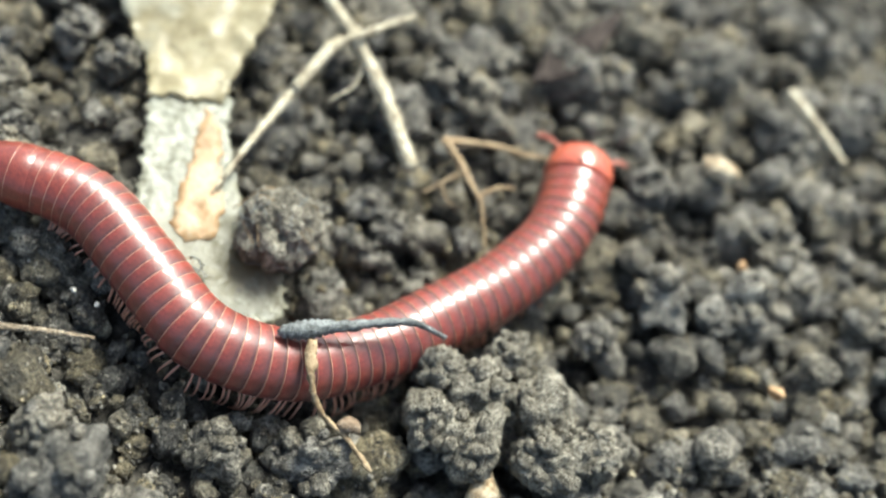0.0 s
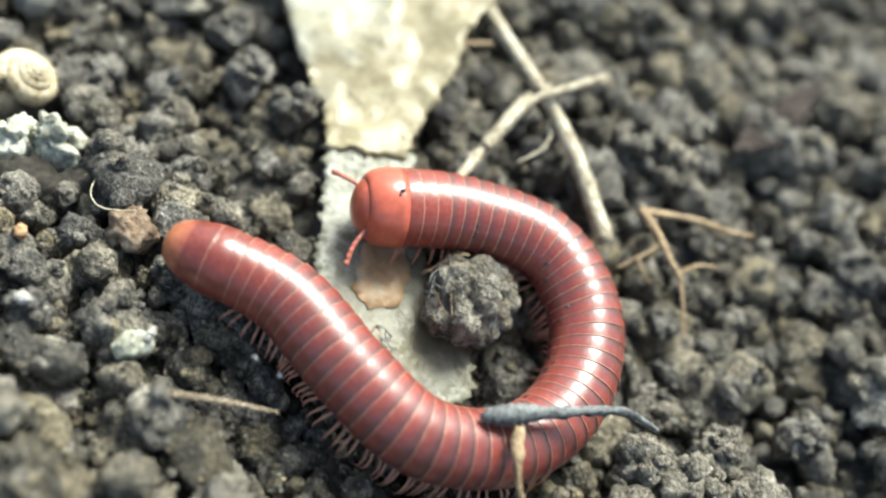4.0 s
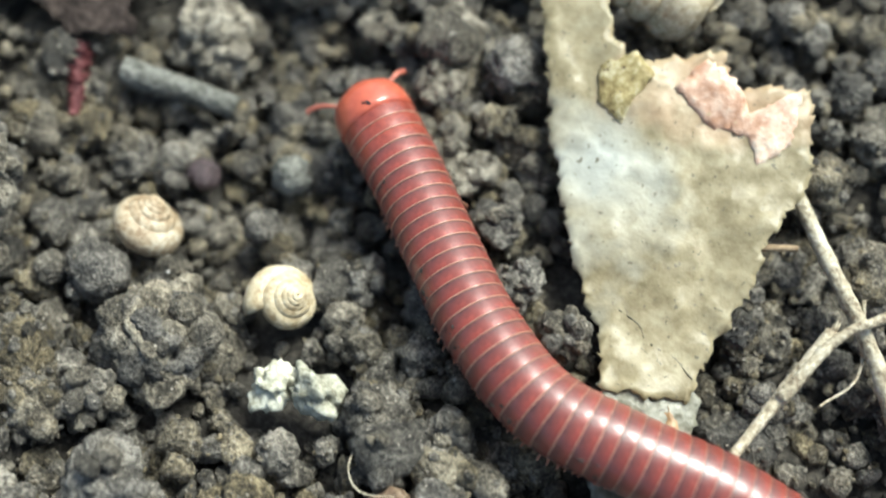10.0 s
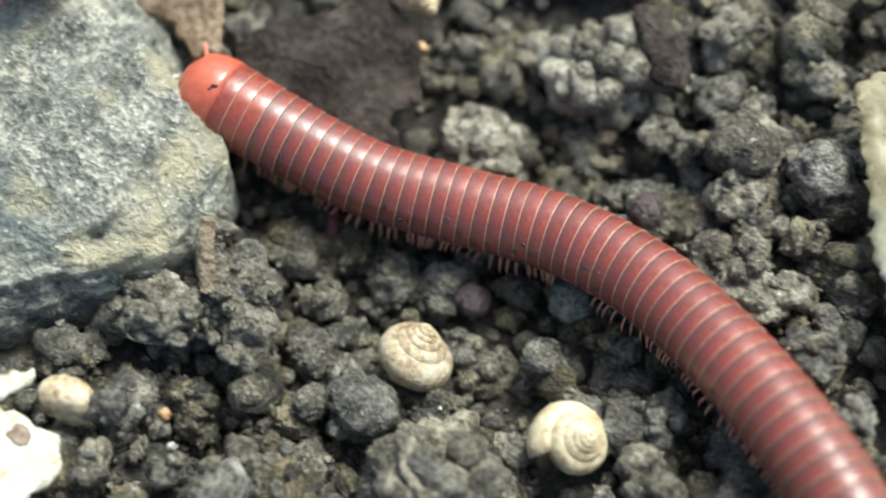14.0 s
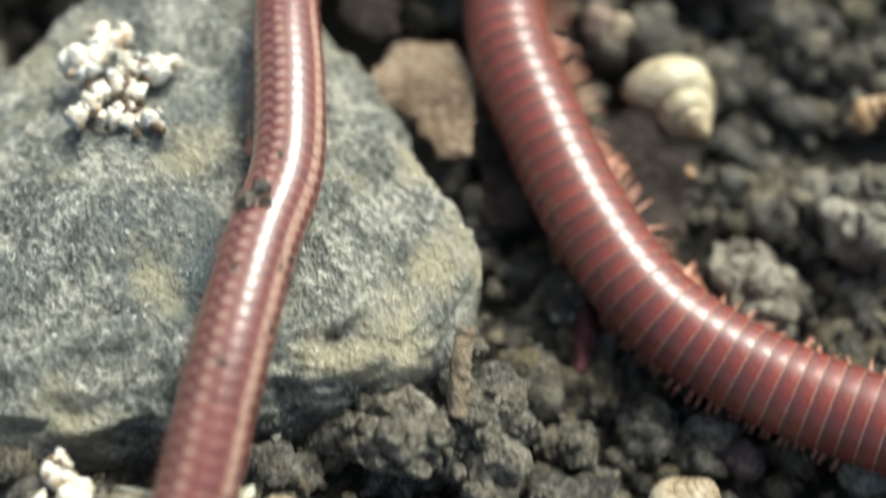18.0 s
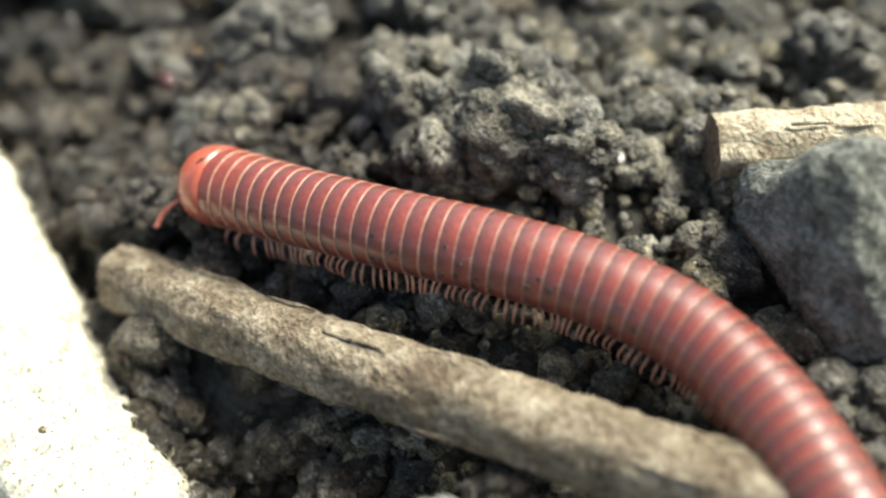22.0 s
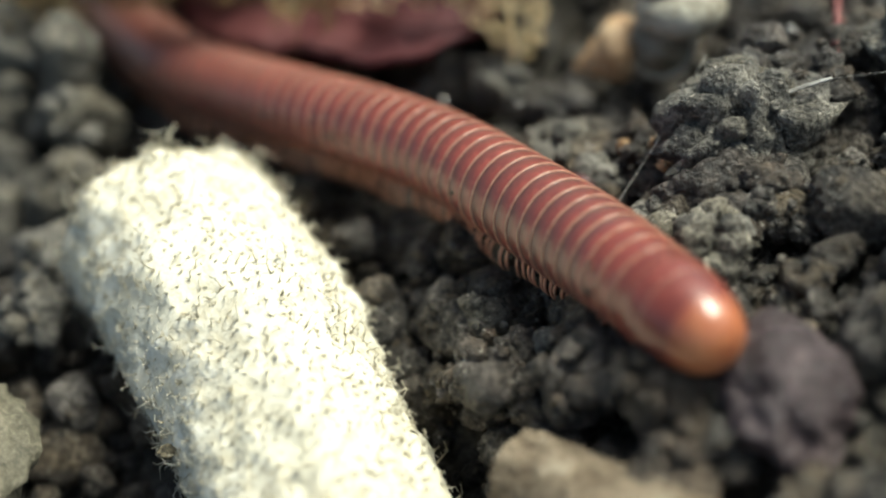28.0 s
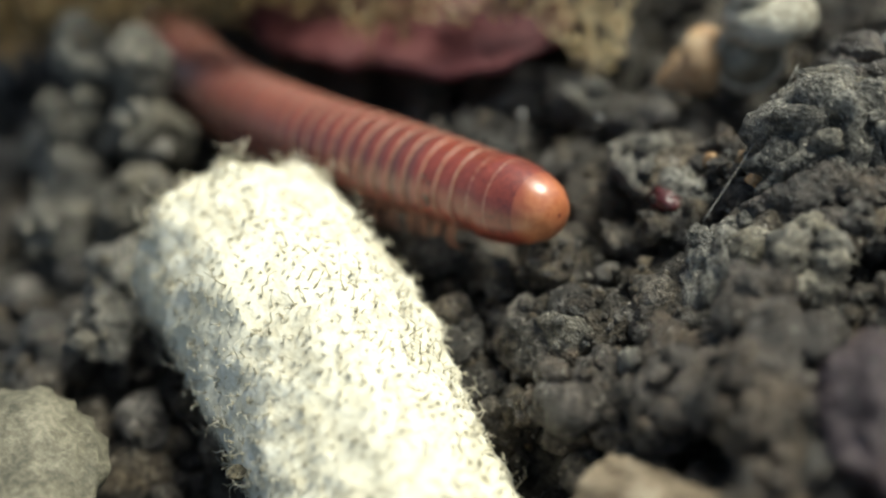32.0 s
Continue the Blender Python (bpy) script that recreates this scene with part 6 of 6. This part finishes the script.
def stem(name, pts, r0, r1, mat, label, cat, seed=1, n=40, sides=10, on_ground=True, wobble=0.25):
    c = spline([(x, y, z + (base(x, y) if on_ground else 0)) for x, y, z in pts], n)
    if name == "straw":
        ob = empty(name, label=label, category=cat)
        part("stalk", mesh_from("stalk", *tube(c, [(r0 + (r1 - r0) * i / (n - 1)) * (1.12 if i in (13, 27) else 1.0) for i in range(n)], sides, wobble, seed), mat), ob)
        rs = np.random.RandomState(seed + 40)
        for a, b, r in ((c[2], c[0] + (c[0] - c[3]) * 0.5, r0), (c[-3], c[-1] + (c[-1] - c[-4]) * 0.5, r1)):
            for _ in range(5):
                tip = b + Vector(rs.normal(0, 0.28, 3))
                part("splinter", mesh_from("splinter", *tube([a + Vector(rs.normal(0, 0.4 * r, 3)), (a + tip) / 2 + Vector(rs.normal(0, 0.08, 3)), tip], [0.12 * r + 0.03, 0.09, 0.03], 5), mat), ob)
        return ob
    return thing(name, mesh_from(name, *tube(c, [r0 + (r1 - r0) * i / (n - 1) for i in range(n)], sides, wobble, seed), mat), label=label, category=cat)


stem("straw", [(-20, 24, 1.6), (-15.3, 19.5, 2.0), (-11.8, 16.6, 2.2), (-7.6, 12.9, 2.0), (-3.3, 8.5, 1.4)], 0.46, 0.6, STRAW, "pale yellow dry straw stem lying on soil", "straw", 3)
stem("straw", [(-15.0, 1.0, 1.0), (-14.5, 4.0, 1.7), (-13.6, 8.8, 2.2), (-12.4, 14.5, 2.8)], 0.18, 0.55, STRAW, "flattened pale grass stem crossing the leaf flake", "straw", 4)
stem("straw", [(-13.4, 9.4, 2.6), (-12.2, 14.0, 3.2), (-10.3, 16.6, 3.4), (-8.3, 19.4, 3.2)], 0.4, 0.24, STRAW, "thin pale broken stem crossing a straw", "straw", 5)
stem("grass_blade", [(-11.6, 17.4, 2.6), (-9.8, 13.5, 1.6), (-11, 10.6, 1.4)], 0.12, 0.07, STRAW, "thin curved dry grass fibre", "grass fibre", 6)
stem("straw_piece", [(21.9, 29.8, 2.2), (25, 27.6, 2.0), (27.8, 25.2, 1.8)], 0.55, 0.3, STRAW, "short splintered straw piece on soil", "straw", 7)
stem("straw_piece", [(-84.5, 50.6, 1.8), (-82.6, 50.2, 2.2), (-80.4, 51.6, 2.0)], 0.4, 0.25, STRAW, "tiny curved straw sliver on soil", "straw", 8)
stem("straw_piece", [(-69.2, 39.8, 1.6), (-66.6, 38.8, 1.8), (-65.4, 37.2, 1.4)], 0.35, 0.2, STRAW, "tiny curved straw sliver on soil", "straw", 9)
stem("twig", [(-60.6, 9.4, 0.8), (-57, 10.2, 1.0), (-52.8, 11.2, 0.8)], 0.9, 0.8, GREY, "short grey twig piece in soil", "twig", 10)
stem("twig", [(-54.6, 31.8, 1.4), (-51.5, 30, 2.2), (-48.6, 28.4, 1.8)], 0.3, 0.25, BARK, "thin brown twig on soil", "twig", 11)
stem("petal_scrap", [(-64.0, 9.4, 0.3), (-62.9, 7.4, 0.4), (-61.6, 5.0, 0.2)], 0.75, 0.35, PINK, "wrinkled dull red petal scrap", "petal", 12, wobble=1.1)
stem("petal_scrap", [(-122.2, 47.2, 2.0), (-119.7, 45.3, 2.0), (-117.7, 43.9, 1.6)], 1.0, 0.5, PURPLE, "wrinkled pinkish dry petal scrap", "petal", 13)
stem("fibre", [(-16.2, -10.6, 2.6), (-13.4, -9.4, 2.9), (-10.4, -8.6, 3.0)], 0.10, 0.04, STRAW, "thin pale hair-like fibre", "fibre", 14, 16, 6)
stem("fibre", [(-33.6, -4.8, 1.9), (-33.2, -6.6, 1.7), (-31.8, -7.4, 1.8), (-29.5, -6.4, 2.0)], 0.06, 0.03, STRAW, "thin curled yellow root fibre", "fibre", 15, 20, 6)
stem("fibre", [(-68.2, -5.8, 2.0), (-66.4, -7.4, 1.9), (-64.4, -6.6, 2.0)], 0.10, 0.05, STRAW, "thin curled tan root fibre", "fibre", 16, 20, 6)
stem("twig", [(-65.8, 0.2, 5.6), (-65.0, -1.4, 5.0), (-63.9, -3.0, 3.6)], 0.45, 0.6, BARK, "stubby brown twig stuck in a clod", "twig", 17)
stem("twig", [(-22.5, -16.8, 1.8), (-19.5, -15.6, 1.9), (-16.6, -14.4, 1.7)], 0.25, 0.12, BARK, "thin grey-brown twig on soil", "twig", 18)
stem("silk_thread", [(-134.6, 26.8, 6.8), (-133.2, 23.0, 4.8), (-132.0, 19.2, 3.0)], 0.02, 0.02, QUARTZ, "fine shining silk thread over clods", "silk thread", 19, 12, 5, on_ground=False)


stem("twig", [(-19.6, 17.0, 1.6), (-16.4, 18.5, 2.2)], 0.3, 0.2, ROOT, "short reddish-brown twig beside the flake", "twig", 63, 10, 8)


def dark_twig():
    ob = empty("dark_twig", label="dark grey scaly twig arched across the millipede", category="twig")
    a = spline([(3.6, -4.6, 1.5), (1.0, -5.6, 3.0), (-2.4, -7.6, 3.0), (-5.0, -9.2, 2.9)], 30)
    part("stalk", mesh_from("stalk", *tube(a, [0.14 + 0.010 * i + 0.04 * (i % 3 == 0) for i in range(30)], 10, 0.7, 3), DARKTWIG), ob)
    b = spline([(-3.6, -8.3, 2.9), (-5.0, -9.3, 3.0), (-6.4, -10.1, 2.8)], 16)
    part("bud", mesh_from("bud", *tube(b, [0.42, 0.56, 0.46, 0.62, 0.5, 0.66, 0.54, 0.68, 0.54, 0.66, 0.5, 0.6, 0.44, 0.46, 0.3, 0.12], 12, 0.25, 8), DARKTWIG), ob, label="swollen grey scaly bud")
    c = spline([(-4.2, -9.6, 2.8), (-3.4, -11.6, 2.4), (-2.0, -12.8, 0.8), (0.4, -13.2, -0.8), (2.6, -14.2, -1.6)], 26)
    part("side_shoot", mesh_from("side_shoot", *tube(c, [0.26, 0.34, 0.42, 0.3, 0.42, 0.34, 0.24] + [0.16, 0.2] * 9 + [0.12], 8, 0.9, 5), ROOT), ob, label="grey-brown shrivelled side shoot")
    d = spline([(-0.6, -13.0, -0.2), (0.2, -12.4, -0.2), (1.0, -12.6, -0.6)], 8)
    part("scale_leaf", mesh_from("scale_leaf", *tube(d, [0.12, 0.35, 0.5, 0.55, 0.5, 0.4, 0.25, 0.08], 8, 0.3, 6), BROWNLEAF), ob)


dark_twig()


def rootlets(name, label, mat, lines, cat="rootlet"):
    ob = empty(name, label=label, category=cat)
    for i, (r, pts) in enumerate(lines):
        c = spline([(x, y, z + base(x, y)) for x, y, z in pts], 24)
        part("strand", mesh_from("strand", *tube(c, [r * (1 - 0.5 * k / 23) for k in range(24)], 7, 0.9 if mat is ROOTRED else 0.45, i + 3), mat), ob)
        if mat is ROOTRED and r > 0.2:
            rs, hairs = np.random.RandomState(i + 60), []
            for _ in range(46):
                p, d = c[rs.randint(24)], Vector(rs.normal(0, 1, 3)).normalized()
                hairs.append(tube([p + d * r * 0.6, p + d * (r + 0.2), p + d * (r + 0.3) + Vector(rs.normal(0, 0.2, 3))], [0.05, 0.035, 0.015], 4))
            tagged(part("root_hairs", mesh_from("root_hairs", *joined(hairs), mat), ob, label="short fine root hairs"), kind="stuff")


rootlets("rootlets", "tan branching dry rootlets on soil", ROOT, [
    (0.38, [(-2.1, 11.7, 2.0), (-0.4, 10.4, 2.2), (1.4, 9.0, 2.0), (2.4, 8.4, 1.8)]),
    (0.28, [(-2.0, 11.6, 2.0), (1.6, 13.2, 1.8), (4.0, 13.6, 1.8), (5.9, 14.5, 1.5)]),
    (0.22, [(2.0, 8.8, 1.8), (3.0, 9.9, 2.0), (4.2, 10.6, 1.8)]),
    (0.2, [(0.2, 9.9, 2.0), (-0.8, 8.6, 1.8), (-1.9, 7.2, 1.4)]),
    (0.16, [(2.3, 8.4, 1.8), (3.2, 7.0, 1.4), (4.1, 5.4, 1.0)]),
    (0.14, [(-1.0, 8.4, 1.8), (-0.2, 7.6, 1.6), (0.6, 7.4, 1.4)])])
rootlets("red_rootlets", "dull red hairy rootlets hanging over clods", ROOTRED, [
    (0.42, [(-149.1, 44.1, 4.8), (-144.4, 40.9, 5.6), (-139.6, 39.1, 5.2), (-133.0, 33.4, 3.0)]),
    (0.36, [(-148.9, 44.3, 4.8), (-145.4, 40.1, 4.8), (-141.2, 36.9, 3.6)]),
    (0.42, [(-157.0, 46.0, 4.4), (-151.1, 42.5, 4.8), (-146.7, 39.6, 4.2)]),
    (0.12, [(-141.2, 36.9, 3.6), (-139.7, 36.5, 4.2), (-138.7, 36.9, 3.8)])])
rootlets("rootlets", "thin tan rootlets on clods under the stick", ROOT, [
    (0.3, [(-88, 47.6, 2.6), (-85, 46.6, 3.2), (-81, 47.2, 2.4)]), (0.2, [(-85, 46.6, 3.2), (-83.6, 44.8, 2.6), (-82.6, 43.4, 1.8)])])


def tangle(at, r, n, label, seed, rise=1.0):
    """A tuft of fine curled fibres on a ball or on the soil."""
    rs = np.random.RandomState(seed)
    ob = empty("fibre_tuft", label=label, category="fibre tuft")
    for i in range(n):
        d = Vector((rs.normal(), rs.normal(), abs(rs.normal()) * rise)).normalized()
        pts = [Vector(at) + d * r]
        for _ in range(5):
            d = (d + Vector(rs.normal(0, 0.35, 3))).normalized()
            pts.append(Vector(at) + d * r * rs.uniform(1.0, 1.14))
        part("strand", mesh_from("strand", *tube(spline(pts, 20), [0.035] * 20, 5, 0.3, i), ROOT if i % 3 == 0 else DARKTWIG), ob)


tangle((-10, -1, base(-10, -1) + 1.7), 2.92, 9, "fine grey rootlets tangled over a soil ball", 51)
tangle((-13.6, -6.6, base(-13.6, -6.6) + 1.2), 0.9, 12, "small tuft of grey moss-like fibres on the leaf flake", 52)
stem("twig", [(-48, -22.6, 1.0), (-41.4, -21.4, 1.4), (-37.6, -20.9, 1.0)], 0.9, 0.8, BARK, "broken brown twig end beside the pale chip", "twig", 61)


def net():
    """A lace of leaf veins: a jittered honeycomb of thin strands on a curved, drooping sheet."""
    ob = empty("leaf_skeleton", label="yellowish lace-like leaf skeleton draped over soil", category="leaf skeleton")
    rs = np.random.RandomState(9)
    way = Vector((0.502, 0.865, 0))
    back = Vector((-way.y, way.x, 0))

    def low(u):
        # lower edge above the soil, mm
        edge = np.interp(u, [-34, -16, -13, -5, -3, -1.2, 0, 1.4, 2.6, 5.5, 8, 10], [9, 8.4, 6.4, 5.4, 5.0, 2.4, 0.9, 2.0, 4.4, 7.0, 9.5, 13])
        return edge + 0.5 * noise.noise(Vector((u * 0.9, 3, 1)))

    def place(u, v):
        lean = 0.45 * v + 1.3 * noise.noise(Vector((u * 0.16, v * 0.16, 4))) + 0.5 * noise.noise(Vector((u * 0.5, v * 0.5, 7)))
        p = Vector((-147.9, 23.0, 0)) + way * u + back * lean
        return Vector((p.x, p.y, base(-148, 23) + v))

    def lace(cell, r0, r1, depth, keep):
        """Veins round irregular cells: the edges between the cells of scattered points."""
        pts = []
        for j in range(int(21 / cell)):
            for i in range(int(46 / cell)):
                pts.append(Vector((-34 + (i + 0.5 * (j % 2) + rs.uniform(-0.62, 0.62)) * cell, 0.4 + (j + rs.uniform(-0.62, 0.62)) * cell * 0.9)))
        flat, _, tris, *_ = geometry.delaunay_2d_cdt(pts, [], [], 0, 1e-5)
        mids, sides, out = [], {}, []
        for k, t in enumerate(tris):
            mids.append(sum((flat[i] for i in t), Vector((0, 0))) / 3)
            for e in ((t[0], t[1]), (t[1], t[2]), (t[2], t[0])):
                sides.setdefault(tuple(sorted(e)), []).append(k)
        for pair in sides.values():
            if len(pair) == 2:
                a, b = mids[pair[0]], mids[pair[1]]
                if min(a.y - low(a.x), b.y - low(b.x)) > depth and (a - b).length < 2.5 * cell and rs.rand() < keep:
                    r = rs.uniform(r0, r1)
                    pa, pb = place(a.x, a.y) + back * depth, place(b.x, b.y) + back * depth
                    out.append(tube([pa, (pa + pb) / 2 + Vector(rs.normal(0, 0.05 * cell, 3)), pb], [r, r * 0.75, r], 5, cap=False))
        return joined(out)
    tagged(part("vein_lace", mesh_from("vein_lace", *lace(0.85, 0.07, 0.2, 0.0, 0.92), NET), ob, label="fine yellow vein lace"), kind="stuff")
    # finer mesh of small veins, a little behind
    tagged(part("fine_lace", mesh_from("fine_lace", *lace(0.55, 0.035, 0.06, 0.5, 0.7), NET), ob, label="very fine pale vein mesh"), kind="stuff")
    # frayed brown fibres where the blade is matted
    fray = []
    for _ in range(2600):
        u = -36 + 26 * rs.rand() ** 1.2
        v = low(u) + rs.uniform(-0.3, 9.0)
        p = place(u, v)
        d = (way * rs.normal() + Vector((0, 0, 1)) * rs.normal() - back * abs(rs.normal(0, 0.6))).normalized()
        k = rs.uniform(0.6, 2.0)
        fray.append(tube([p + back * 0.4, p + d * k * 0.5 - back * 0.2, p + d * k + Vector(rs.normal(0, 0.3, 3))], [0.07, 0.055, 0.02], 4, cap=False))
    tagged(part("fray", mesh_from("fray", *joined(fray), MAT), ob, label="frayed golden-brown fibres"), kind="stuff")
    # the part of the blade that is not yet eaten away
    us, vs = np.arange(-36, -11.5, 0.6), np.linspace(0, 1, 24)
    grid = [[place(u, max(low(u) + 0.3 + 0.5 * noise.noise(Vector((u * 2.1, 1, 5))), 8.2 + max(0.0, (u + 16) * 1.9)) * (1 - k) + 21.5 * k) + back * (0.8 + 0.3 * noise.noise(Vector((u, k * 20, 6)))) for k in vs] for u in us]
    n, m = len(us), len(vs)
    verts = [p for row in grid for p in row] + [p + back * 0.3 for row in grid for p in row]
    quads = [(a * m + b, (a + 1) * m + b, (a + 1) * m + b + 1, a * m + b + 1) for a in range(n - 1) for b in range(m - 1)]
    faces = quads + [tuple(x + n * m for x in reversed(q)) for q in quads]
    part("matted_blade", mesh_from("matted_blade", verts, faces, MAT), ob, label="matted yellow-brown rest of the blade")
    # unseen roof added behind the lace, to keep the sun off the hollow
    us, bs = np.arange(-44, -4, 1.5), np.linspace(5, 38, 20)
    top = [[place(u, 18.5) + back * b + Vector((0, 0, 1.2 * noise.noise(Vector((u * 0.2, b * 0.2, 3))) - 0.012 * b * b)) for b in bs] for u in us]
    n, m = len(us), len(bs)
    verts = [p for row in top for p in row] + [p - Vector((0, 0, 0.35)) for row in top for p in row]
    quads = [(a * m + b, (a + 1) * m + b, (a + 1) * m + b + 1, a * m + b + 1) for a in range(n - 1) for b in range(m - 1)]
    part("shade_roof", mesh_from("shade_roof", verts, quads + [tuple(x + n * m for x in reversed(q)) for q in quads], MAT), ob, label="unseen roof added behind the lace to shade the hollow")
    for k, (u0, u1, v0, v1) in enumerate([(-32, 7, 12, 15), (-14, -9, 7, 19), (-4, -1, 6, 19), (-0.4, 1.0, 1.6, 19), (3.0, 8.0, 5.5, 17), (-24, -20, 9, 19)]):
        pts = [place(u0 + (u1 - u0) * s / 11, v0 + (v1 - v0) * s / 11) for s in range(12)]
        part("rib", mesh_from("rib", *tube(spline(pts, 30), [0.24 - 0.003 * i for i in range(30)], 7, 0.3, k), NET), ob, label="thicker yellow leaf rib")


net()
leaf("red_petal", [(-178, 10.5), (-174, 14.5), (-166, 20), (-158, 25), (-152, 24), (-151, 19.5), (-155, 15), (-162, 11.5), (-170, 9.5)], 3.4, 0.5, PINK, "wilted dull red petal under the leaf skeleton", 39, "petal", 0.03, 0.9)
leaf("red_petal", [(-163, 26), (-160, 33), (-155, 35), (-153, 30), (-157, 25)], 9.0, 0.5, PINK, "wilted dull red petal behind the leaf skeleton", 40, "petal", 0.05, 0.8)


def cobweb():
    """Fine threads with a torn shining patch, from clod to clod."""
    ob = empty("cobweb", label="torn shining cobweb threads across damp clods", category="cobweb")
    for i, (r, pts) in enumerate([
            (0.09, [(-130.9, 27.3, 5.4), (-130.0, 28.4, 6.1), (-128.9, 29.6, 6.6)]), (0.06, [(-131.0, 27.2, 5.4), (-129.8, 28.2, 6.2), (-128.9, 29.6, 6.6)]),
            (0.05, [(-131.4, 26.6, 4.6), (-130.8, 27.4, 5.5), (-130.0, 28.2, 6.0)]), (0.06, [(-131.6, 26.0, 4.0), (-131.2, 26.6, 4.8)]),
            (0.014, [(-128.9, 29.6, 6.6), (-127.2, 31.6, 6.8)]), (0.014, [(-131.6, 26.0, 4.0), (-132.6, 24.4, 2.8)])]):
        c = spline(pts, 20)
        part("thread", mesh_from("thread", *tube(c, [r] * 20, 6, 0.9, i), QUARTZ), ob)


cobweb()
tangle((-67.4, -1.0, base(-67.4, -1.0) + 2.2), 0.6, 14, "tiny tan tuft of dry moss on a clod", 53)
pebble(-66.2, -3.4, 0.4, QUARTZ, "small shiny pale grit grain in soil", 931, (1, 0.75, 0.7), base(-66.2, -3.4) + 3.2, "grit", 0.4, 0.3, 3, (20, 10, 70), "grit", "grit grains", 3)


# ---- crawling ----


def crawl(animal, times, line, girth, wave):
    """Keys the rings, head, tail and legs of an animal. line(t): a curve from head to tail, mm."""
    body, head, rings, tail, step = animal
    rows = {ob: [] for ob in [head, tail] + [x for x, _ in rings]}
    for t in times:
        pts = line(t)
        s = np.concatenate([[0], np.cumsum(np.linalg.norm(np.diff(pts, axis=0), axis=1))])
        scale = s[-1] / (step * (RINGS + 1.6))

        def at(d):
            return Vector([np.interp(d, s, pts[:, k]) for k in range(3)])

        def frame_at(d):
            p = at(d)
            ahead = at(max(0, d - 0.9)) - at(min(s[-1], d + 0.9))
            x = ahead.normalized()
            y = Vector((0, 0, 1)).cross(x).normalized()
            z = x.cross(y)
            m = Matrix((x, y, z)).transposed().to_4x4()
            m.translation = p * MM
            return m
        rows[head].append((t, frame_at(step * 1.15 * scale)))
        for i, (ob, _) in enumerate(rings):
            rows[ob].append((t, frame_at((i + 1.3) * step * scale)))
        rows[tail].append((t, frame_at((RINGS + 0.9) * step * scale)))
    for ob, r in rows.items():
        walk(ob, r)
    for i, (ob, legs) in enumerate(rings):
        for lg, side, dx, k in legs:
            turn = []
            for j in range(0, 81):
                t = j * 0.4
                a = wave * (t * 1.1) + (i + (0.5 if dx < 0 else 0)) * 2 * math.pi / 9
                swing, up = 36 * math.sin(a) + 9 * math.sin(i * 2.3), 16 * max(0.0, math.cos(a))
                out = 0.0
                if side < 0 and 6 < i < 46:
                    # the right legs reach out and up while the body bends over the clods
                    out = np.interp(t, [5, 10, 14, 16, 17.5, 18.2, 19, 20.5, 22, 24, 25, 27], [0, 0.3, 0.2, 0.6, 0.95, 0.95, 0.6, 0.35, 0.3, 0.5, 0.45, 0.2])
                    up = (1 - out) * (up - 46) + out * (0.6 * up + 48 + 10 * math.sin(i * 0.9))
                elif side > 0 and (10 < i or t > 8):
                    # the left legs are drawn in under the belly
                    up -= 56 * np.interp(t, [5, 9, 12, 14, 16, 17.5, 19, 20, 22, 25], [0, 0.6, 0.55, 0.5, 0.6, 1, 1, 0.9, 0.9, 1])
                turn.append((t, pose(dx * MM, side * girth * k * (0.42 + 0.3 * out) * MM, -girth * k * (0.78 - 0.12 * out) * MM, up, 0, (0 if side > 0 else 180) + side * swing)))
            walk(lg, turn)


def motions():
    rows = spines()
    keyed = np.array([r[0] for r in rows])
    shapes = np.array([[list(p) for p in r[1:]] for r in rows])

    def main_line(t):
        i = int(np.clip(np.searchsorted(keyed, t, side="right") - 1, 0, len(keyed) - 2))
        i0, i1, i2, i3 = max(0, i - 1), i, i + 1, min(len(keyed) - 1, i + 2)
        u = (t - keyed[i1]) / (keyed[i2] - keyed[i1])
        m1 = (shapes[i2] - shapes[i0]) / (keyed[i2] - keyed[i0]) * (keyed[i2] - keyed[i1])
        m2 = (shapes[i3] - shapes[i1]) / (keyed[i3] - keyed[i1]) * (keyed[i2] - keyed[i1])
        c = (2 * u ** 3 - 3 * u * u + 1) * shapes[i1] + (u ** 3 - 2 * u * u + u) * m1 + (3 * u * u - 2 * u ** 3) * shapes[i2] + (u ** 3 - u * u) * m2
        pts = spline([(x, y, 0) for x, y in c], 90)
        return np.array([(p.x, p.y, base(p.x, p.y) + 3.3) for p in pts])

    whole = np.array([list(p) for p in spline([(x, y, 0) for x, y in TRACK], 500)])
    along = np.concatenate([[0], np.cumsum(np.linalg.norm(np.diff(whole, axis=0), axis=1))])
    start = along[np.argmin(np.linalg.norm(whole[:, :2] - np.array([-82.5, 8.6]), axis=1))]

    def second_line(t):
        s = start + np.interp(t, [a for a, _ in TRACK_HEAD], [b for _, b in TRACK_HEAD])
        want = np.linspace(s, s - 40.2, 80)
        pts = [[np.interp(w, along, whole[:, k]) for k in (0, 1)] for w in want]
        return np.array([(x, y, base(x, y) + 3.0 + 4.4 * math.exp(-(((x + 79) / 13) ** 4 + ((y + 1) / 17) ** 4))) for x, y in pts])

    crawl(CRAWLER, sorted({j * 0.5 for j in range(65)}), main_line, RADIUS, -5.0)
    crawl(SECOND, [float(j) for j in range(0, 13)] + [13 + j * 0.5 for j in range(15)] + [22.0, 25.0, 28.0, 32.0], second_line, 1.8, -5.0)


motions()
